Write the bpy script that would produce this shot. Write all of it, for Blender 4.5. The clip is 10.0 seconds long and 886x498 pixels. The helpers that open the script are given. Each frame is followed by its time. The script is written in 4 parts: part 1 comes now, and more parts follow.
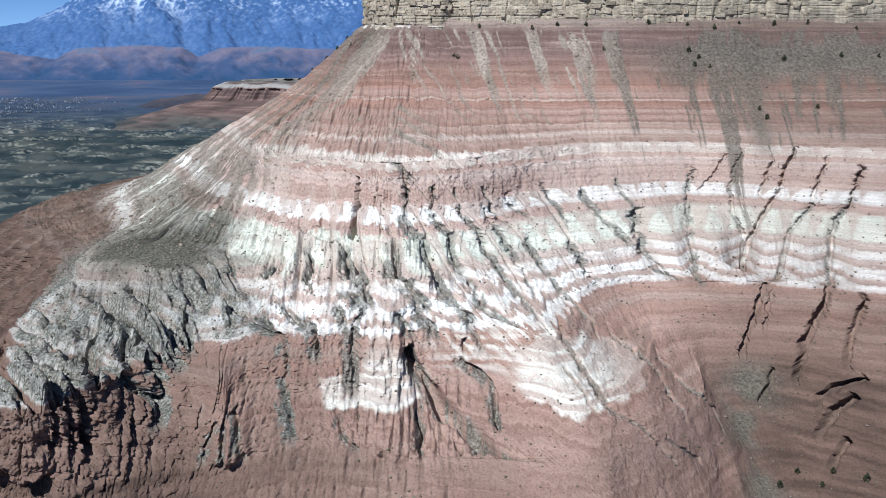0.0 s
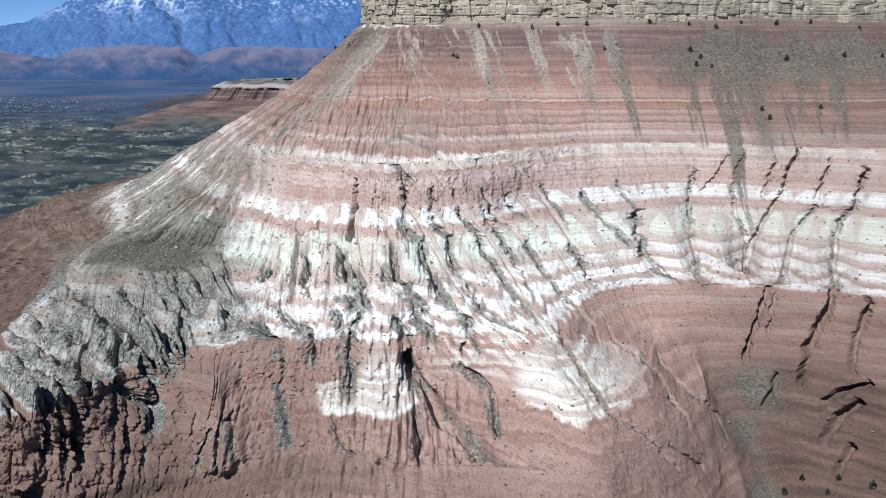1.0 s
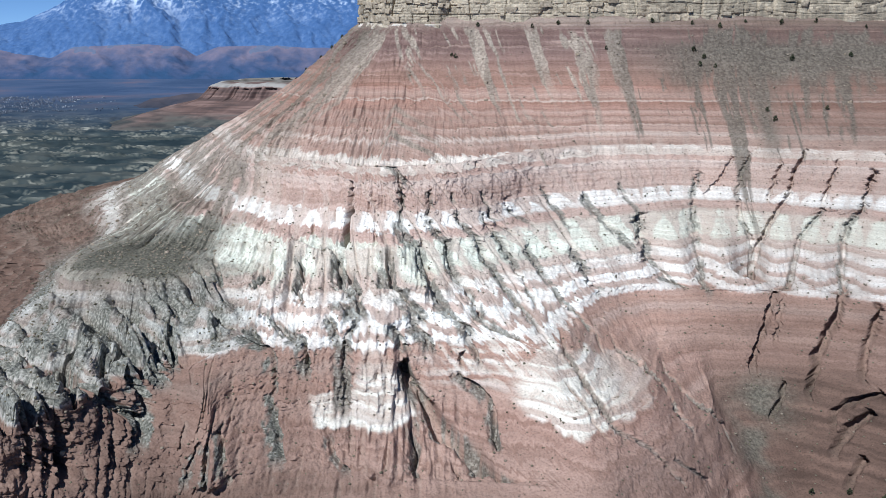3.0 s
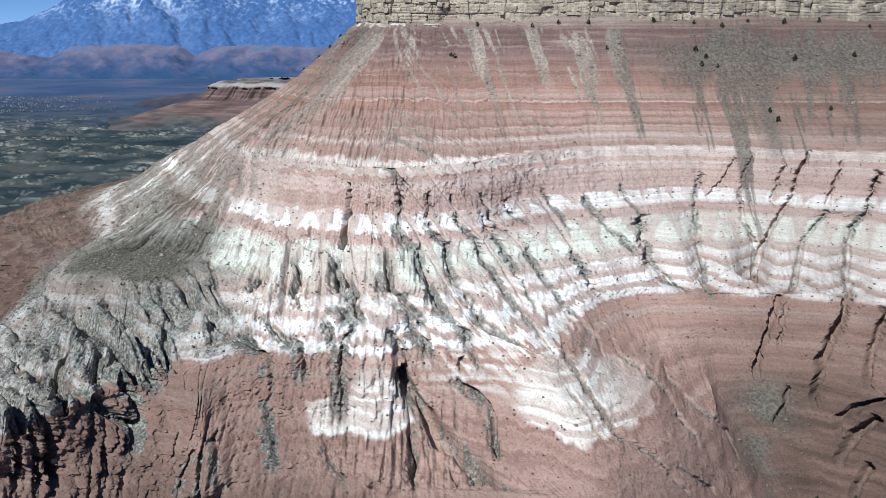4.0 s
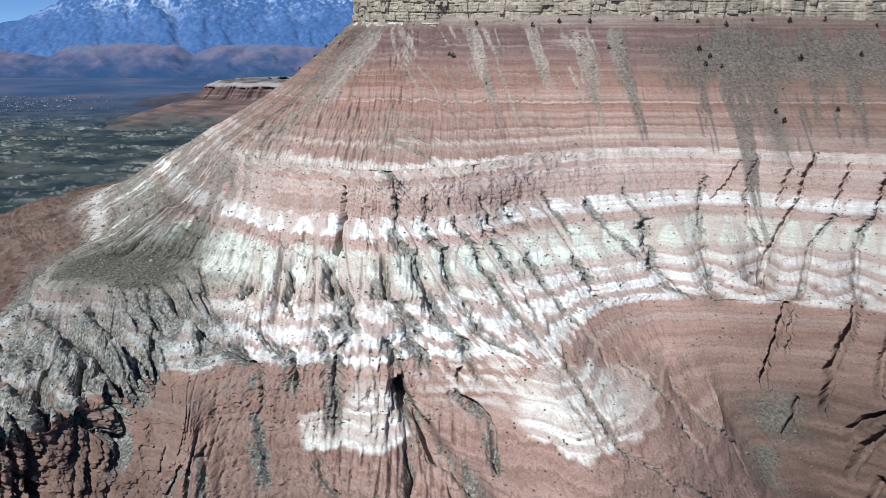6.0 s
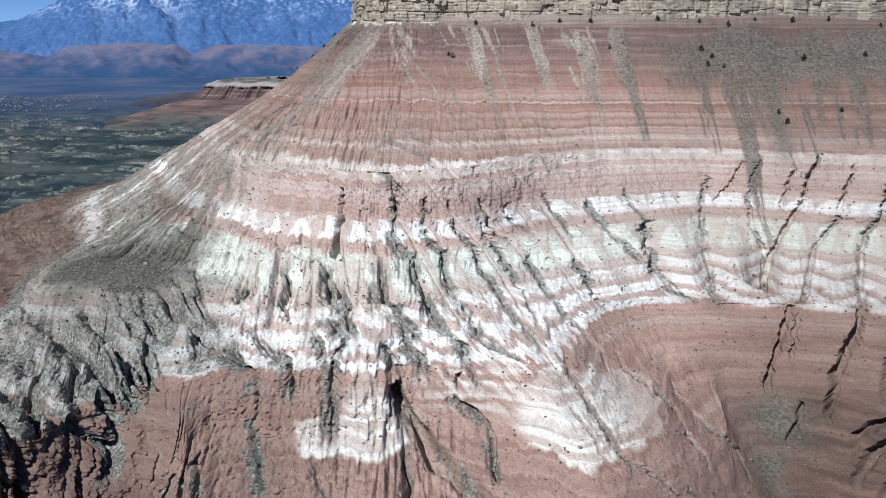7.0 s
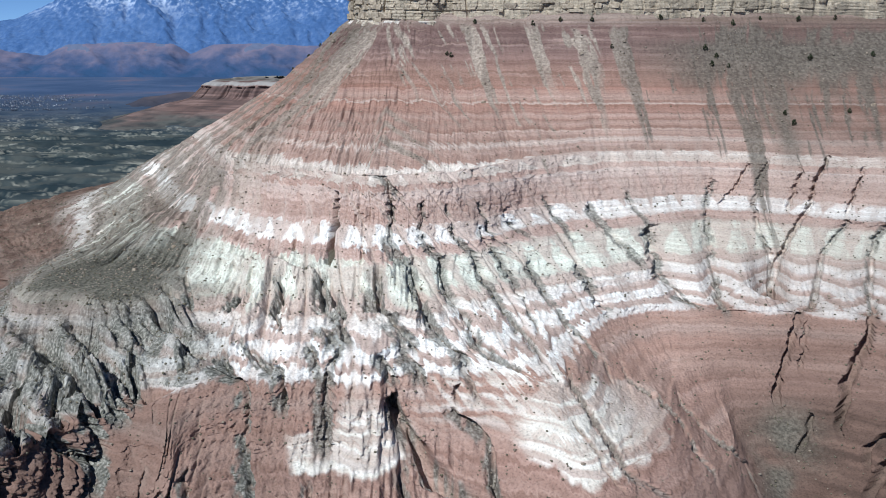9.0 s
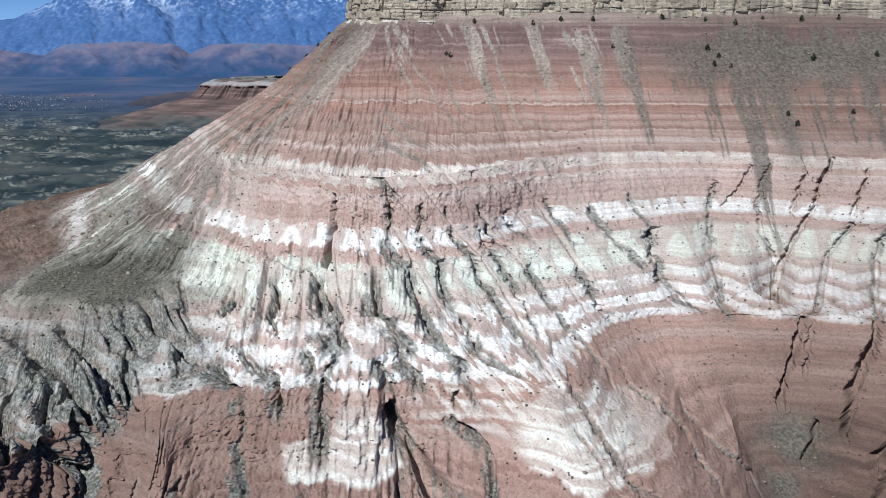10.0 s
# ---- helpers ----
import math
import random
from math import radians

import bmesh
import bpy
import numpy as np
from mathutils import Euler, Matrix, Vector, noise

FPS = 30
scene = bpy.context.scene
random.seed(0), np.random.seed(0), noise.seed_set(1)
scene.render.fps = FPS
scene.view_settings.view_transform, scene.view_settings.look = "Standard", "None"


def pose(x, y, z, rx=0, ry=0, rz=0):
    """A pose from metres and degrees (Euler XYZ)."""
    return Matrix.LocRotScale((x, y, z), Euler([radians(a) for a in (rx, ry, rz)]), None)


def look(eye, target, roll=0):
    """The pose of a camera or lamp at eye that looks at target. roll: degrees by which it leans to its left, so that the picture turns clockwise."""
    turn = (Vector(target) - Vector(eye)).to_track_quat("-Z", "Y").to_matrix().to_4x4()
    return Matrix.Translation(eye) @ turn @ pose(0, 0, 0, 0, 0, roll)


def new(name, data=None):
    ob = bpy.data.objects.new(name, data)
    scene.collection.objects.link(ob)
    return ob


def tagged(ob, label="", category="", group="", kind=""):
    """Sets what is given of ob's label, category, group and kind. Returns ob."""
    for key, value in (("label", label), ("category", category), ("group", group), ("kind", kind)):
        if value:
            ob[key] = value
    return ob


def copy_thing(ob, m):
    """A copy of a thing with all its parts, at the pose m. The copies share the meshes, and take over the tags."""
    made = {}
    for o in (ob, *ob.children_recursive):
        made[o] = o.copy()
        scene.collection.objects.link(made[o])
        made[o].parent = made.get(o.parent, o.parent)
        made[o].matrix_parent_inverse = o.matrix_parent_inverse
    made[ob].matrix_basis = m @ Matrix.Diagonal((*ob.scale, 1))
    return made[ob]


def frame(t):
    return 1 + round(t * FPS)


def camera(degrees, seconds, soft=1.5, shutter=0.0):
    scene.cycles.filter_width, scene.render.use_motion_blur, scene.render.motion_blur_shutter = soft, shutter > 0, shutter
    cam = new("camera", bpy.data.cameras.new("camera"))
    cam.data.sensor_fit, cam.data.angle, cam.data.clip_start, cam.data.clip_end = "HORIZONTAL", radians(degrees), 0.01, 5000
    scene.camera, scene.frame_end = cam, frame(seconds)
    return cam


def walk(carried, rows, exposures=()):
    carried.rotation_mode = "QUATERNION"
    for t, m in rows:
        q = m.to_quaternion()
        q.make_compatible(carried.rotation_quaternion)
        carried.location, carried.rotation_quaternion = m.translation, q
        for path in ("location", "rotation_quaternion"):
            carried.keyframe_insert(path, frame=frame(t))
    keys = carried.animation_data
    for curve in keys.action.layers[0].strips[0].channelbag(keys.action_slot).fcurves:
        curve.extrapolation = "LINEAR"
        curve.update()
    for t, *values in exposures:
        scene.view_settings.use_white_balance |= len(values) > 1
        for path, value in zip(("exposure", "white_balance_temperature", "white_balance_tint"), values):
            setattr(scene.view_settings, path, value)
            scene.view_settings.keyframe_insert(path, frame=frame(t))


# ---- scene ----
# The camera glides level towards the mesa at about six metres a second.
cam = camera(47.0, 10.0, 0.85)
EYE = 300.0
ROWS = []
for step in range(11):
    k = step / 10
    s = k - 0.0123 * k * (1 - k)
    ROWS.append((step, pose(2.36 * s, 61.19 * s, EYE + 0.11 * s, 90 - 11.32 - 0.175 * k, 0, -0.27 * k) @ pose(0, 0, 0, 0, 0, 0.10 * k)))
walk(cam, ROWS, [(0, 0.01, 5950, 6), (10, -0.13, 5950, 6)])

# ---- light: a clear winter day, sun high on the left behind the camera ----
SUN_TO = Vector((-0.35, -0.59, 0.728)).normalized()
world = bpy.data.worlds.new("sky")
scene.world = world
world.use_nodes = True
wn = world.node_tree
sky = wn.nodes.new("ShaderNodeTexSky")
sky.sky_type = "NISHITA"
sky.sun_disc = False
sky.sun_elevation = math.asin(SUN_TO.z)
sky.sun_rotation = math.atan2(SUN_TO.x, SUN_TO.y)
sky.altitude, sky.air_density, sky.dust_density, sky.ozone_density = 3000, 0.4, 0.0, 6.0
wn.links.new(sky.outputs["Color"], wn.nodes["Background"].inputs["Color"])
wn.nodes["Background"].inputs["Strength"].default_value = 0.10
sun = new("sun", bpy.data.lights.new("sun", "SUN"))
sun.data.energy, sun.data.angle, sun.data.color = 5.0, radians(0.53), (1.0, 0.965, 0.92)
sun.matrix_world = look(Vector((0, 0, 900)), Vector((0, 0, 900)) - SUN_TO)


# ---- noise on arrays ----
def lattice(ix, iy, seed):
    h = (ix.astype(np.int64) * 374761393 + iy.astype(np.int64) * 668265263 + seed * 974634777) & 0xFFFFFFFF
    h = ((h ^ (h >> 13)) * 1274126177) & 0xFFFFFFFF
    h = h ^ (h >> 16)
    return (h & 0xFFFF) / 65535.0


def smooth(a, b, x):
    t = np.clip((x - a) / (b - a), 0, 1)
    return t * t * (3 - 2 * t)


def vnoise(x, y, seed=0):
    """Value noise in 0..1."""
    x, y = np.broadcast_arrays(np.asarray(x, float), np.asarray(y, float))
    ix, iy = np.floor(x), np.floor(y)
    fx, fy = x - ix, y - iy
    fx, fy = fx * fx * (3 - 2 * fx), fy * fy * (3 - 2 * fy)
    a, b = lattice(ix, iy, seed), lattice(ix + 1, iy, seed)
    c, d = lattice(ix, iy + 1, seed), lattice(ix + 1, iy + 1, seed)
    return (a * (1 - fx) + b * fx) * (1 - fy) + (c * (1 - fx) + d * fx) * fy


def fbm(x, y, seed=0, octaves=4, gain=0.5):
    out, amp, total = 0.0, 1.0, 0.0
    for o in range(octaves):
        out = out + amp * vnoise(x * 2.03 ** o + 17.3 * o, y * 2.03 ** o - 9.1 * o, seed + o)
        total += amp
        amp *= gain
    return out / total


def spline(values, at):
    """Catmull-Rom through values (first axis), at fractional places."""
    v = np.asarray(values, float)
    n = len(v)
    i = np.clip(np.floor(at).astype(int), 0, n - 2)
    f = (at - i).reshape((-1,) + (1,) * (v.ndim - 1))
    p0, p1, p2, p3 = v[np.maximum(i - 1, 0)], v[i], v[i + 1], v[np.minimum(i + 2, n - 1)]
    return 0.5 * (2 * p1 + (p2 - p0) * f + (2 * p0 - 5 * p1 + 4 * p2 - p3) * f ** 2 + (3 * p1 - p0 - 3 * p2 + p3) * f ** 3)


def monotone(zk, vals, z):
    """Pchip through vals (levels first) at heights zk (falling), at heights z."""
    zk = np.asarray(zk, float)[::-1]
    v = np.asarray(vals, float)[::-1]
    h = np.diff(zk).reshape((-1,) + (1,) * (v.ndim - 1))
    d = np.diff(v, axis=0) / h
    m = np.zeros_like(v)
    same = d[:-1] * d[1:] > 0
    w1, w2 = 2 * h[1:] + h[:-1], h[1:] + 2 * h[:-1]
    m[1:-1] = np.where(same, (w1 + w2) / (w1 / np.where(same, d[:-1], 1) + w2 / np.where(same, d[1:], 1)), 0)
    m[0], m[-1] = d[0], d[-1]
    i = np.clip(np.searchsorted(zk, z) - 1, 0, len(zk) - 2)
    hh = (zk[i + 1] - zk[i]).reshape((-1,) + (1,) * (v.ndim - 1))
    t = ((z - zk[i])).reshape(hh.shape) / hh
    return (2 * t ** 3 - 3 * t ** 2 + 1) * v[i] + (t ** 3 - 2 * t ** 2 + t) * hh * m[i] + (-2 * t ** 3 + 3 * t ** 2) * v[i + 1] + (t ** 3 - t ** 2) * hh * m[i + 1]


# ---- materials ----
def material(name, rough=0.9):
    m = bpy.data.materials.new(name)
    m.use_nodes = True
    b = m.node_tree.nodes["Principled BSDF"]
    b.inputs["Roughness"].default_value = rough
    b.inputs["Specular IOR Level"].default_value = 0.15
    return m, m.node_tree, b


def node(tree, kind, **settings):
    n = tree.nodes.new(kind)
    for key, value in settings.items():
        if key == "scale":
            n.inputs["Scale"].default_value = value
        elif key == "detail":
            n.inputs["Detail"].default_value = value
        elif key == "rough":
            n.inputs["Roughness"].default_value = value
        elif key == "op":
            n.operation = value
        elif key == "blend":
            n.data_type = "RGBA"
            n.blend_type = value
        elif key == "attr":
            n.attribute_name = value
        elif key == "distance":
            n.inputs["Distance"].default_value = value
        elif key == "strength":
            n.inputs["Strength"].default_value = value
    return n


def ramp(tree, stops, fac, mode="LINEAR"):
    r = tree.nodes.new("ShaderNodeValToRGB")
    r.color_ramp.interpolation = mode
    els = r.color_ramp.elements
    while len(els) > 1:
        els.remove(els[-1])
    for i, (p, c) in enumerate(stops):
        e = els[0] if i == 0 else els.new(p)
        e.position = p
        e.color = (*c, 1) if len(c) == 3 else c
    tree.links.new(fac, r.inputs["Fac"])
    return r.outputs["Color"]


def mixed(tree, fac, a, b, blend="MIX"):
    m = node(tree, "ShaderNodeMix", blend=blend)
    for value, socket in ((fac, m.inputs[0]), (a, m.inputs[6]), (b, m.inputs[7])):
        if isinstance(value, (int, float)):
            socket.default_value = value
        elif isinstance(value, tuple):
            socket.default_value = (*value, 1)
        else:
            tree.links.new(value, socket)
    return m.outputs[2]


def grain(tree, scale, detail=4, coords=None):
    n = node(tree, "ShaderNodeTexNoise", scale=scale, detail=detail)
    tree.links.new((coords or tree.nodes.new("ShaderNodeTexCoord").outputs["Object"]), n.inputs["Vector"])
    return n.outputs["Fac"]


def bumped(tree, shader, height, distance, strength=0.6):
    b = node(tree, "ShaderNodeBump", distance=distance, strength=strength)
    tree.links.new(height, b.inputs["Height"])
    tree.links.new(b.outputs["Normal"], shader.inputs["Normal"])


RED, BRICK, PINK, ROSE = (0.345, 0.215, 0.175), (0.27, 0.135, 0.10), (0.62, 0.51, 0.465), (0.50, 0.365, 0.32)
WHITE, CREAM, GREEN, PLUM = (0.90, 0.88, 0.855), (0.79, 0.745, 0.695), (0.73, 0.745, 0.66), (0.175, 0.115, 0.105)
RUST, DUSK = (0.34, 0.21, 0.172), (0.42, 0.295, 0.25)
BEDS = [
    (150, RED), (172, (0.36, 0.24, 0.2)), (180, (0.37, 0.24, 0.2)), (184, (0.40, 0.27, 0.225)), (190, (0.36, 0.225, 0.182)), (192.5, (0.45, 0.33, 0.285)), (195, (0.37, 0.235, 0.19)), (197.0, (0.40, 0.265, 0.22)),
    (197.8, WHITE), (199.6, WHITE), (199.9, (0.52, 0.4, 0.355)), (201.2, (0.54, 0.42, 0.375)), (201.5, WHITE), (204.1, WHITE), (204.4, (0.5, 0.38, 0.335)), (206.2, (0.56, 0.45, 0.405)), (206.6, WHITE), (209.3, CREAM), (209.7, (0.52, 0.41, 0.36)), (212.0, (0.60, 0.51, 0.455)),
    (212.6, GREEN), (221.6, GREEN), (222.2, ROSE), (225.2, (0.46, 0.32, 0.275)), (225.8, WHITE), (230.8, WHITE), (231.3, ROSE), (236, (0.45, 0.315, 0.27)), (240, (0.52, 0.39, 0.345)), (242.6, PINK), (243.2, (0.45, 0.31, 0.265)),
]
BEDS_HIGH = [
    (240, (0.50, 0.37, 0.325)), (242.4, PINK), (243.2, (0.43, 0.295, 0.25)), (245.0, (0.43, 0.295, 0.25)), (245.6, (0.62, 0.54, 0.48)), (249.5, (0.72, 0.65, 0.595)), (249.9, (0.38, 0.25, 0.208)), (253.6, DUSK), (254.2, (0.55, 0.44, 0.39)), (255.4, (0.55, 0.44, 0.39)), (255.8, (0.375, 0.245, 0.205)), (258.2, DUSK),
    (258.9, (0.48, 0.36, 0.31)), (259.4, RUST), (262.5, DUSK), (263, RUST), (265.3, (0.42, 0.295, 0.25)), (265.8, RUST), (269.8, (0.33, 0.19, 0.15)), (270.0, (0.52, 0.41, 0.36)), (270.5, (0.52, 0.41, 0.36)), (270.9, (0.36, 0.22, 0.18)), (272.4, DUSK), (275.2, (0.35, 0.222, 0.182)),
    (277.5, (0.32, 0.18, 0.142)), (278.2, (0.29, 0.175, 0.14)), (284, (0.28, 0.175, 0.142)), (291, (0.235, 0.15, 0.13)), (297, PLUM), (305, PLUM), (308, PLUM), (312, (0.28, 0.22, 0.19)),
]


def strata_material():
    m, t, b = material("banded_mudstone", 0.95)
    L = t.links.new

    def attribute(name, share=1.0):
        a = node(t, "ShaderNodeAttribute", attr=name).outputs["Fac"]
        if share == 1.0:
            return a
        part_of = node(t, "ShaderNodeMath", op="MULTIPLY")
        L(a, part_of.inputs[0])
        part_of.inputs[1].default_value = share
        return part_of.outputs[0]

    def layered(across, per_metre, height, detail):
        """Noise in thin sheets that run almost level."""
        n = node(t, "ShaderNodeTexNoise", scale=1.0, detail=detail)
        flat_xy = t.nodes.new("ShaderNodeMapping")
        flat_xy.inputs["Scale"].default_value = (across, across, 0.0)
        L(obj, flat_xy.inputs["Vector"])
        up = t.nodes.new("ShaderNodeCombineXYZ")
        k = node(t, "ShaderNodeMath", op="MULTIPLY")
        k.inputs[1].default_value = per_metre
        L(height, k.inputs[0])
        L(k.outputs[0], up.inputs[2])
        both = t.nodes.new("ShaderNodeVectorMath")
        L(flat_xy.outputs[0], both.inputs[0])
        L(up.outputs[0], both.inputs[1])
        L(both.outputs[0], n.inputs["Vector"])
        return n.outputs["Fac"]

    bed = attribute("bed")
    obj = t.nodes.new("ShaderNodeTexCoord").outputs["Object"]
    wob = node(t, "ShaderNodeMath", op="MULTIPLY_ADD")
    L(grain(t, 0.09, 5, obj), wob.inputs[0])
    wob.inputs[1].default_value = 1.0
    ragged = node(t, "ShaderNodeMath", op="MULTIPLY_ADD")
    L(grain(t, 0.5, 6, obj), ragged.inputs[0])
    ragged.inputs[1].default_value = 1.2
    L(bed, ragged.inputs[2])
    L(ragged.outputs[0], wob.inputs[2])
    low = node(t, "ShaderNodeMapRange")
    low.inputs["From Min"].default_value, low.inputs["From Max"].default_value = 151.1, 247.1
    L(wob.outputs[0], low.inputs["Value"])
    high = node(t, "ShaderNodeMapRange")
    high.inputs["From Min"].default_value, high.inputs["From Max"].default_value = 241.1, 314.1
    L(wob.outputs[0], high.inputs["Value"])
    c_low = ramp(t, [((z - 150) / 96, c) for z, c in BEDS], low.outputs[0])
    c_high = ramp(t, [((z - 240) / 73, c) for z, c in BEDS_HIGH], high.outputs[0])
    pick = node(t, "ShaderNodeMath", op="GREATER_THAN")
    L(wob.outputs[0], pick.inputs[0])
    pick.inputs[1].default_value = 245.6
    c = mixed(t, pick.outputs[0], c_low, c_high)
    # thin beds, some darker, some paler
    c = mixed(t, 0.85, c, ramp(t, [(0.3, (0.72, 0.68, 0.66)), (0.5, (0.95, 0.95, 0.95)), (0.6, (1.16, 1.2, 1.22)), (0.7, (1.0, 1.0, 1.0))], layered(0.004, 1.0, wob.outputs[0], 3)), "MULTIPLY")
    sheet = layered(0.035, 0.62, ragged.outputs[0], 6)
    c = mixed(t, attribute("cover", 0.85), c, ramp(t, [(0.35, (0.45, 0.34, 0.295)), (0.65, (0.60, 0.495, 0.445))], sheet))
    c = mixed(t, attribute("drape", 0.45), c, (0.48, 0.395, 0.35))
    c = mixed(t, ramp(t, [(0.56, (0, 0, 0)), (0.68, (0.3, 0.3, 0.3)), (0.76, (0.5, 0.5, 0.5))], sheet), c, (0.47, 0.35, 0.305))
    c = mixed(t, attribute("umber"), c, mixed(t, 0.5, ramp(t, [(0.35, (0.13, 0.094, 0.079)), (0.65, (0.25, 0.178, 0.148))], sheet), c, "MULTIPLY"))
    # pale beds on the nose and spurs
    c = mixed(t, attribute("pale"), c, ramp(t, [(0.36, (0.66, 0.59, 0.53)), (0.5, (0.78, 0.765, 0.70)), (0.62, (0.88, 0.86, 0.82))], sheet))
    # waste in the rills; rubble grey on banks and spur, with shade painted in
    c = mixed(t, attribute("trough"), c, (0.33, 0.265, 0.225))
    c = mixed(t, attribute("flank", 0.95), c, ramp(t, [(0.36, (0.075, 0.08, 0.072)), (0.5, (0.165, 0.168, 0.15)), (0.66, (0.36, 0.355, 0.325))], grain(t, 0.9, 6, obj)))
    # talus in streaks, grey on the right with lens falloff added; scrub-covered rubble
    c = mixed(t, attribute("talus"), c,
              mixed(t, attribute("dust"), ramp(t, [(0.35, (0.08, 0.072, 0.061)), (0.65, (0.18, 0.163, 0.138))], grain(t, 0.6, 6, obj)),
                    ramp(t, [(0.35, (0.25, 0.21, 0.175)), (0.65, (0.46, 0.405, 0.345))], grain(t, 0.6, 6, obj))))
    c = mixed(t, attribute("scrub"), c, ramp(t, [(0.35, (0.07, 0.07, 0.058)), (0.65, (0.19, 0.18, 0.15))], grain(t, 0.8, 6, obj)))
    c = mixed(t, 0.5, c, ramp(t, [(0.3, (0.74, 0.74, 0.74)), (0.7, (1.14, 1.14, 1.14))], grain(t, 0.05, 6, obj)), "MULTIPLY")
    fine = grain(t, 1.3, 8, obj)
    c = mixed(t, 0.5, c, ramp(t, [(0.3, (0.45, 0.45, 0.45)), (0.46, (1, 1, 1)), (0.72, (1.25, 1.25, 1.25))], fine), "MULTIPLY")
    L(c, b.inputs["Base Color"])
    bumped(t, b, fine, 0.7, 0.6)
    return m


STRATA = strata_material()


def noisy_material(name, dark, light, scale, rough=0.95, bump=0.0):
    m, t, b = material(name, rough)
    g = grain(t, scale, 6, t.nodes.new("ShaderNodeNewGeometry").outputs["Position"])
    c = ramp(t, [(0.3, dark), (0.7, light)], g)
    info = t.nodes.new("ShaderNodeObjectInfo")
    c = mixed(t, 0.6, c, ramp(t, [(0.0, (0.7, 0.7, 0.7)), (1.0, (1.2, 1.17, 1.12))], info.outputs["Random"]), "MULTIPLY")
    t.links.new(c, b.inputs["Base Color"])
    if bump:
        bumped(t, b, g, bump)
    return m


CAPROCK = noisy_material("tan_sandstone", (0.25, 0.21, 0.165), (0.58, 0.505, 0.405), 0.7, 0.92, 0.5)
LEAF = noisy_material("juniper_leaf", (0.022, 0.028, 0.016), (0.06, 0.07, 0.042), 1.5)
BARK = noisy_material("juniper_bark", (0.10, 0.075, 0.055), (0.2, 0.16, 0.12), 3.0)
SCRUB = noisy_material("dry_scrub", (0.085, 0.08, 0.06), (0.18, 0.165, 0.125), 0.7)
BOULDER = noisy_material("fallen_sandstone", (0.19, 0.155, 0.125), (0.42, 0.36, 0.29), 0.9, 0.93, 0.3)


# ---- mesh helpers ----
def grid_object(name, P, mat, attrs=None, parent=None):
    h, w, _ = P.shape
    me = bpy.data.meshes.new(name)
    idx = np.arange(h * w).reshape(h, w)
    quads = np.stack([idx[:-1, :-1], idx[1:, :-1], idx[1:, 1:], idx[:-1, 1:]], -1).reshape(-1, 4)
    me.vertices.add(h * w)
    me.vertices.foreach_set("co", P.reshape(-1).astype(np.float32))
    me.loops.add(quads.size)
    me.loops.foreach_set("vertex_index", quads.reshape(-1).astype(np.int32))
    me.polygons.add(len(quads))
    me.polygons.foreach_set("loop_start", np.arange(0, quads.size, 4, dtype=np.int32))
    me.polygons.foreach_set("use_smooth", np.ones(len(quads), bool))
    for key, value in (attrs or {}).items():
        a = me.attributes.new(key, "FLOAT", "POINT")
        a.data.foreach_set("value", np.ascontiguousarray(value, np.float32).reshape(-1))
    me.update(calc_edges=True)
    me.materials.append(mat)
    ob = new(name, me)
    ob.parent = parent
    return ob


# ---- the mesa: plan of its contours, from the hidden back, round the nose, to the amphitheatre ----
LEVELS = [314, 277, 248, 230, 212, 198, 183, 172, 150, 112]
CONTOURS = {
    314: [(-20, 860), (-52, 700), (-49, 666), (-43, 654), (-38, 648), (-32, 645), (-20, 641), (0, 638), (11, 636), (22, 634), (50, 629), (90, 622), (145, 617), (205, 616), (340, 624)],
    277: [(-75, 880), (-97, 700), (-90, 655), (-80, 636), (-74, 623), (-68, 610), (-52, 592), (-20, 590), (-2, 588), (15, 586), (48, 580), (88, 576), (140, 574), (205, 571), (340, 568)],
    248: [(-90, 900), (-142, 692), (-128, 620), (-112, 560), (-102, 536), (-92, 512), (-60, 481), (-30, 457), (-8, 458), (12, 468), (50, 506), (90, 532), (140, 530), (192, 505), (330, 470)],
    230: [(-110, 930), (-176, 707), (-150, 610), (-125, 535), (-108, 506), (-90, 478), (-58, 444), (-26, 432), (-5, 434), (15, 443), (48, 482), (88, 503), (132, 516), (195, 484), (325, 445)],
    212: [(-140, 940), (-208, 712), (-166, 540), (-146, 418), (-122, 412), (-92, 406), (-48, 386), (-6, 388), (16, 406), (36, 426), (62, 446), (90, 468), (125, 477), (180, 458), (300, 410)],
    198: [(-180, 960), (-272, 690), (-194, 515), (-158, 355), (-126, 289), (-90, 352), (-42, 350), (12, 360), (43, 357), (58, 402), (74, 430), (93, 440), (118, 437), (165, 424), (260, 390)],
    183: [(-220, 980), (-298, 665), (-216, 500), (-165, 332), (-127, 285), (-82, 326), (-36, 327), (14, 337), (46, 317), (73, 345), (87, 388), (98, 404), (112, 410), (146, 403), (220, 360)],
    172: [(-250, 990), (-322, 655), (-240, 500), (-168, 316), (-127, 281), (-76, 306), (-28, 303), (12, 302), (48, 292), (80, 324), (94, 352), (102, 370), (112, 392), (139, 384), (190, 335)],
    150: [(-310, 1000), (-330, 640), (-300, 480), (-184, 280), (-134, 256), (-90, 262), (-32, 258), (15, 262), (50, 262), (82, 292), (98, 314), (106, 325), (117, 338), (134, 338), (175, 300)],
    112: [(-470, 1020), (-420, 640), (-360, 430), (-212, 220), (-150, 205), (-100, 190), (-32, 185), (18, 190), (54, 200), (84, 214), (102, 226), (112, 232), (124, 240), (142, 232), (180, 190)],
}
ROWS_BETWEEN = [(316, 277, 80), (277, 248, 100), (248, 198, 260), (198, 172, 180), (172, 150, 60), (150, 112, 20)]
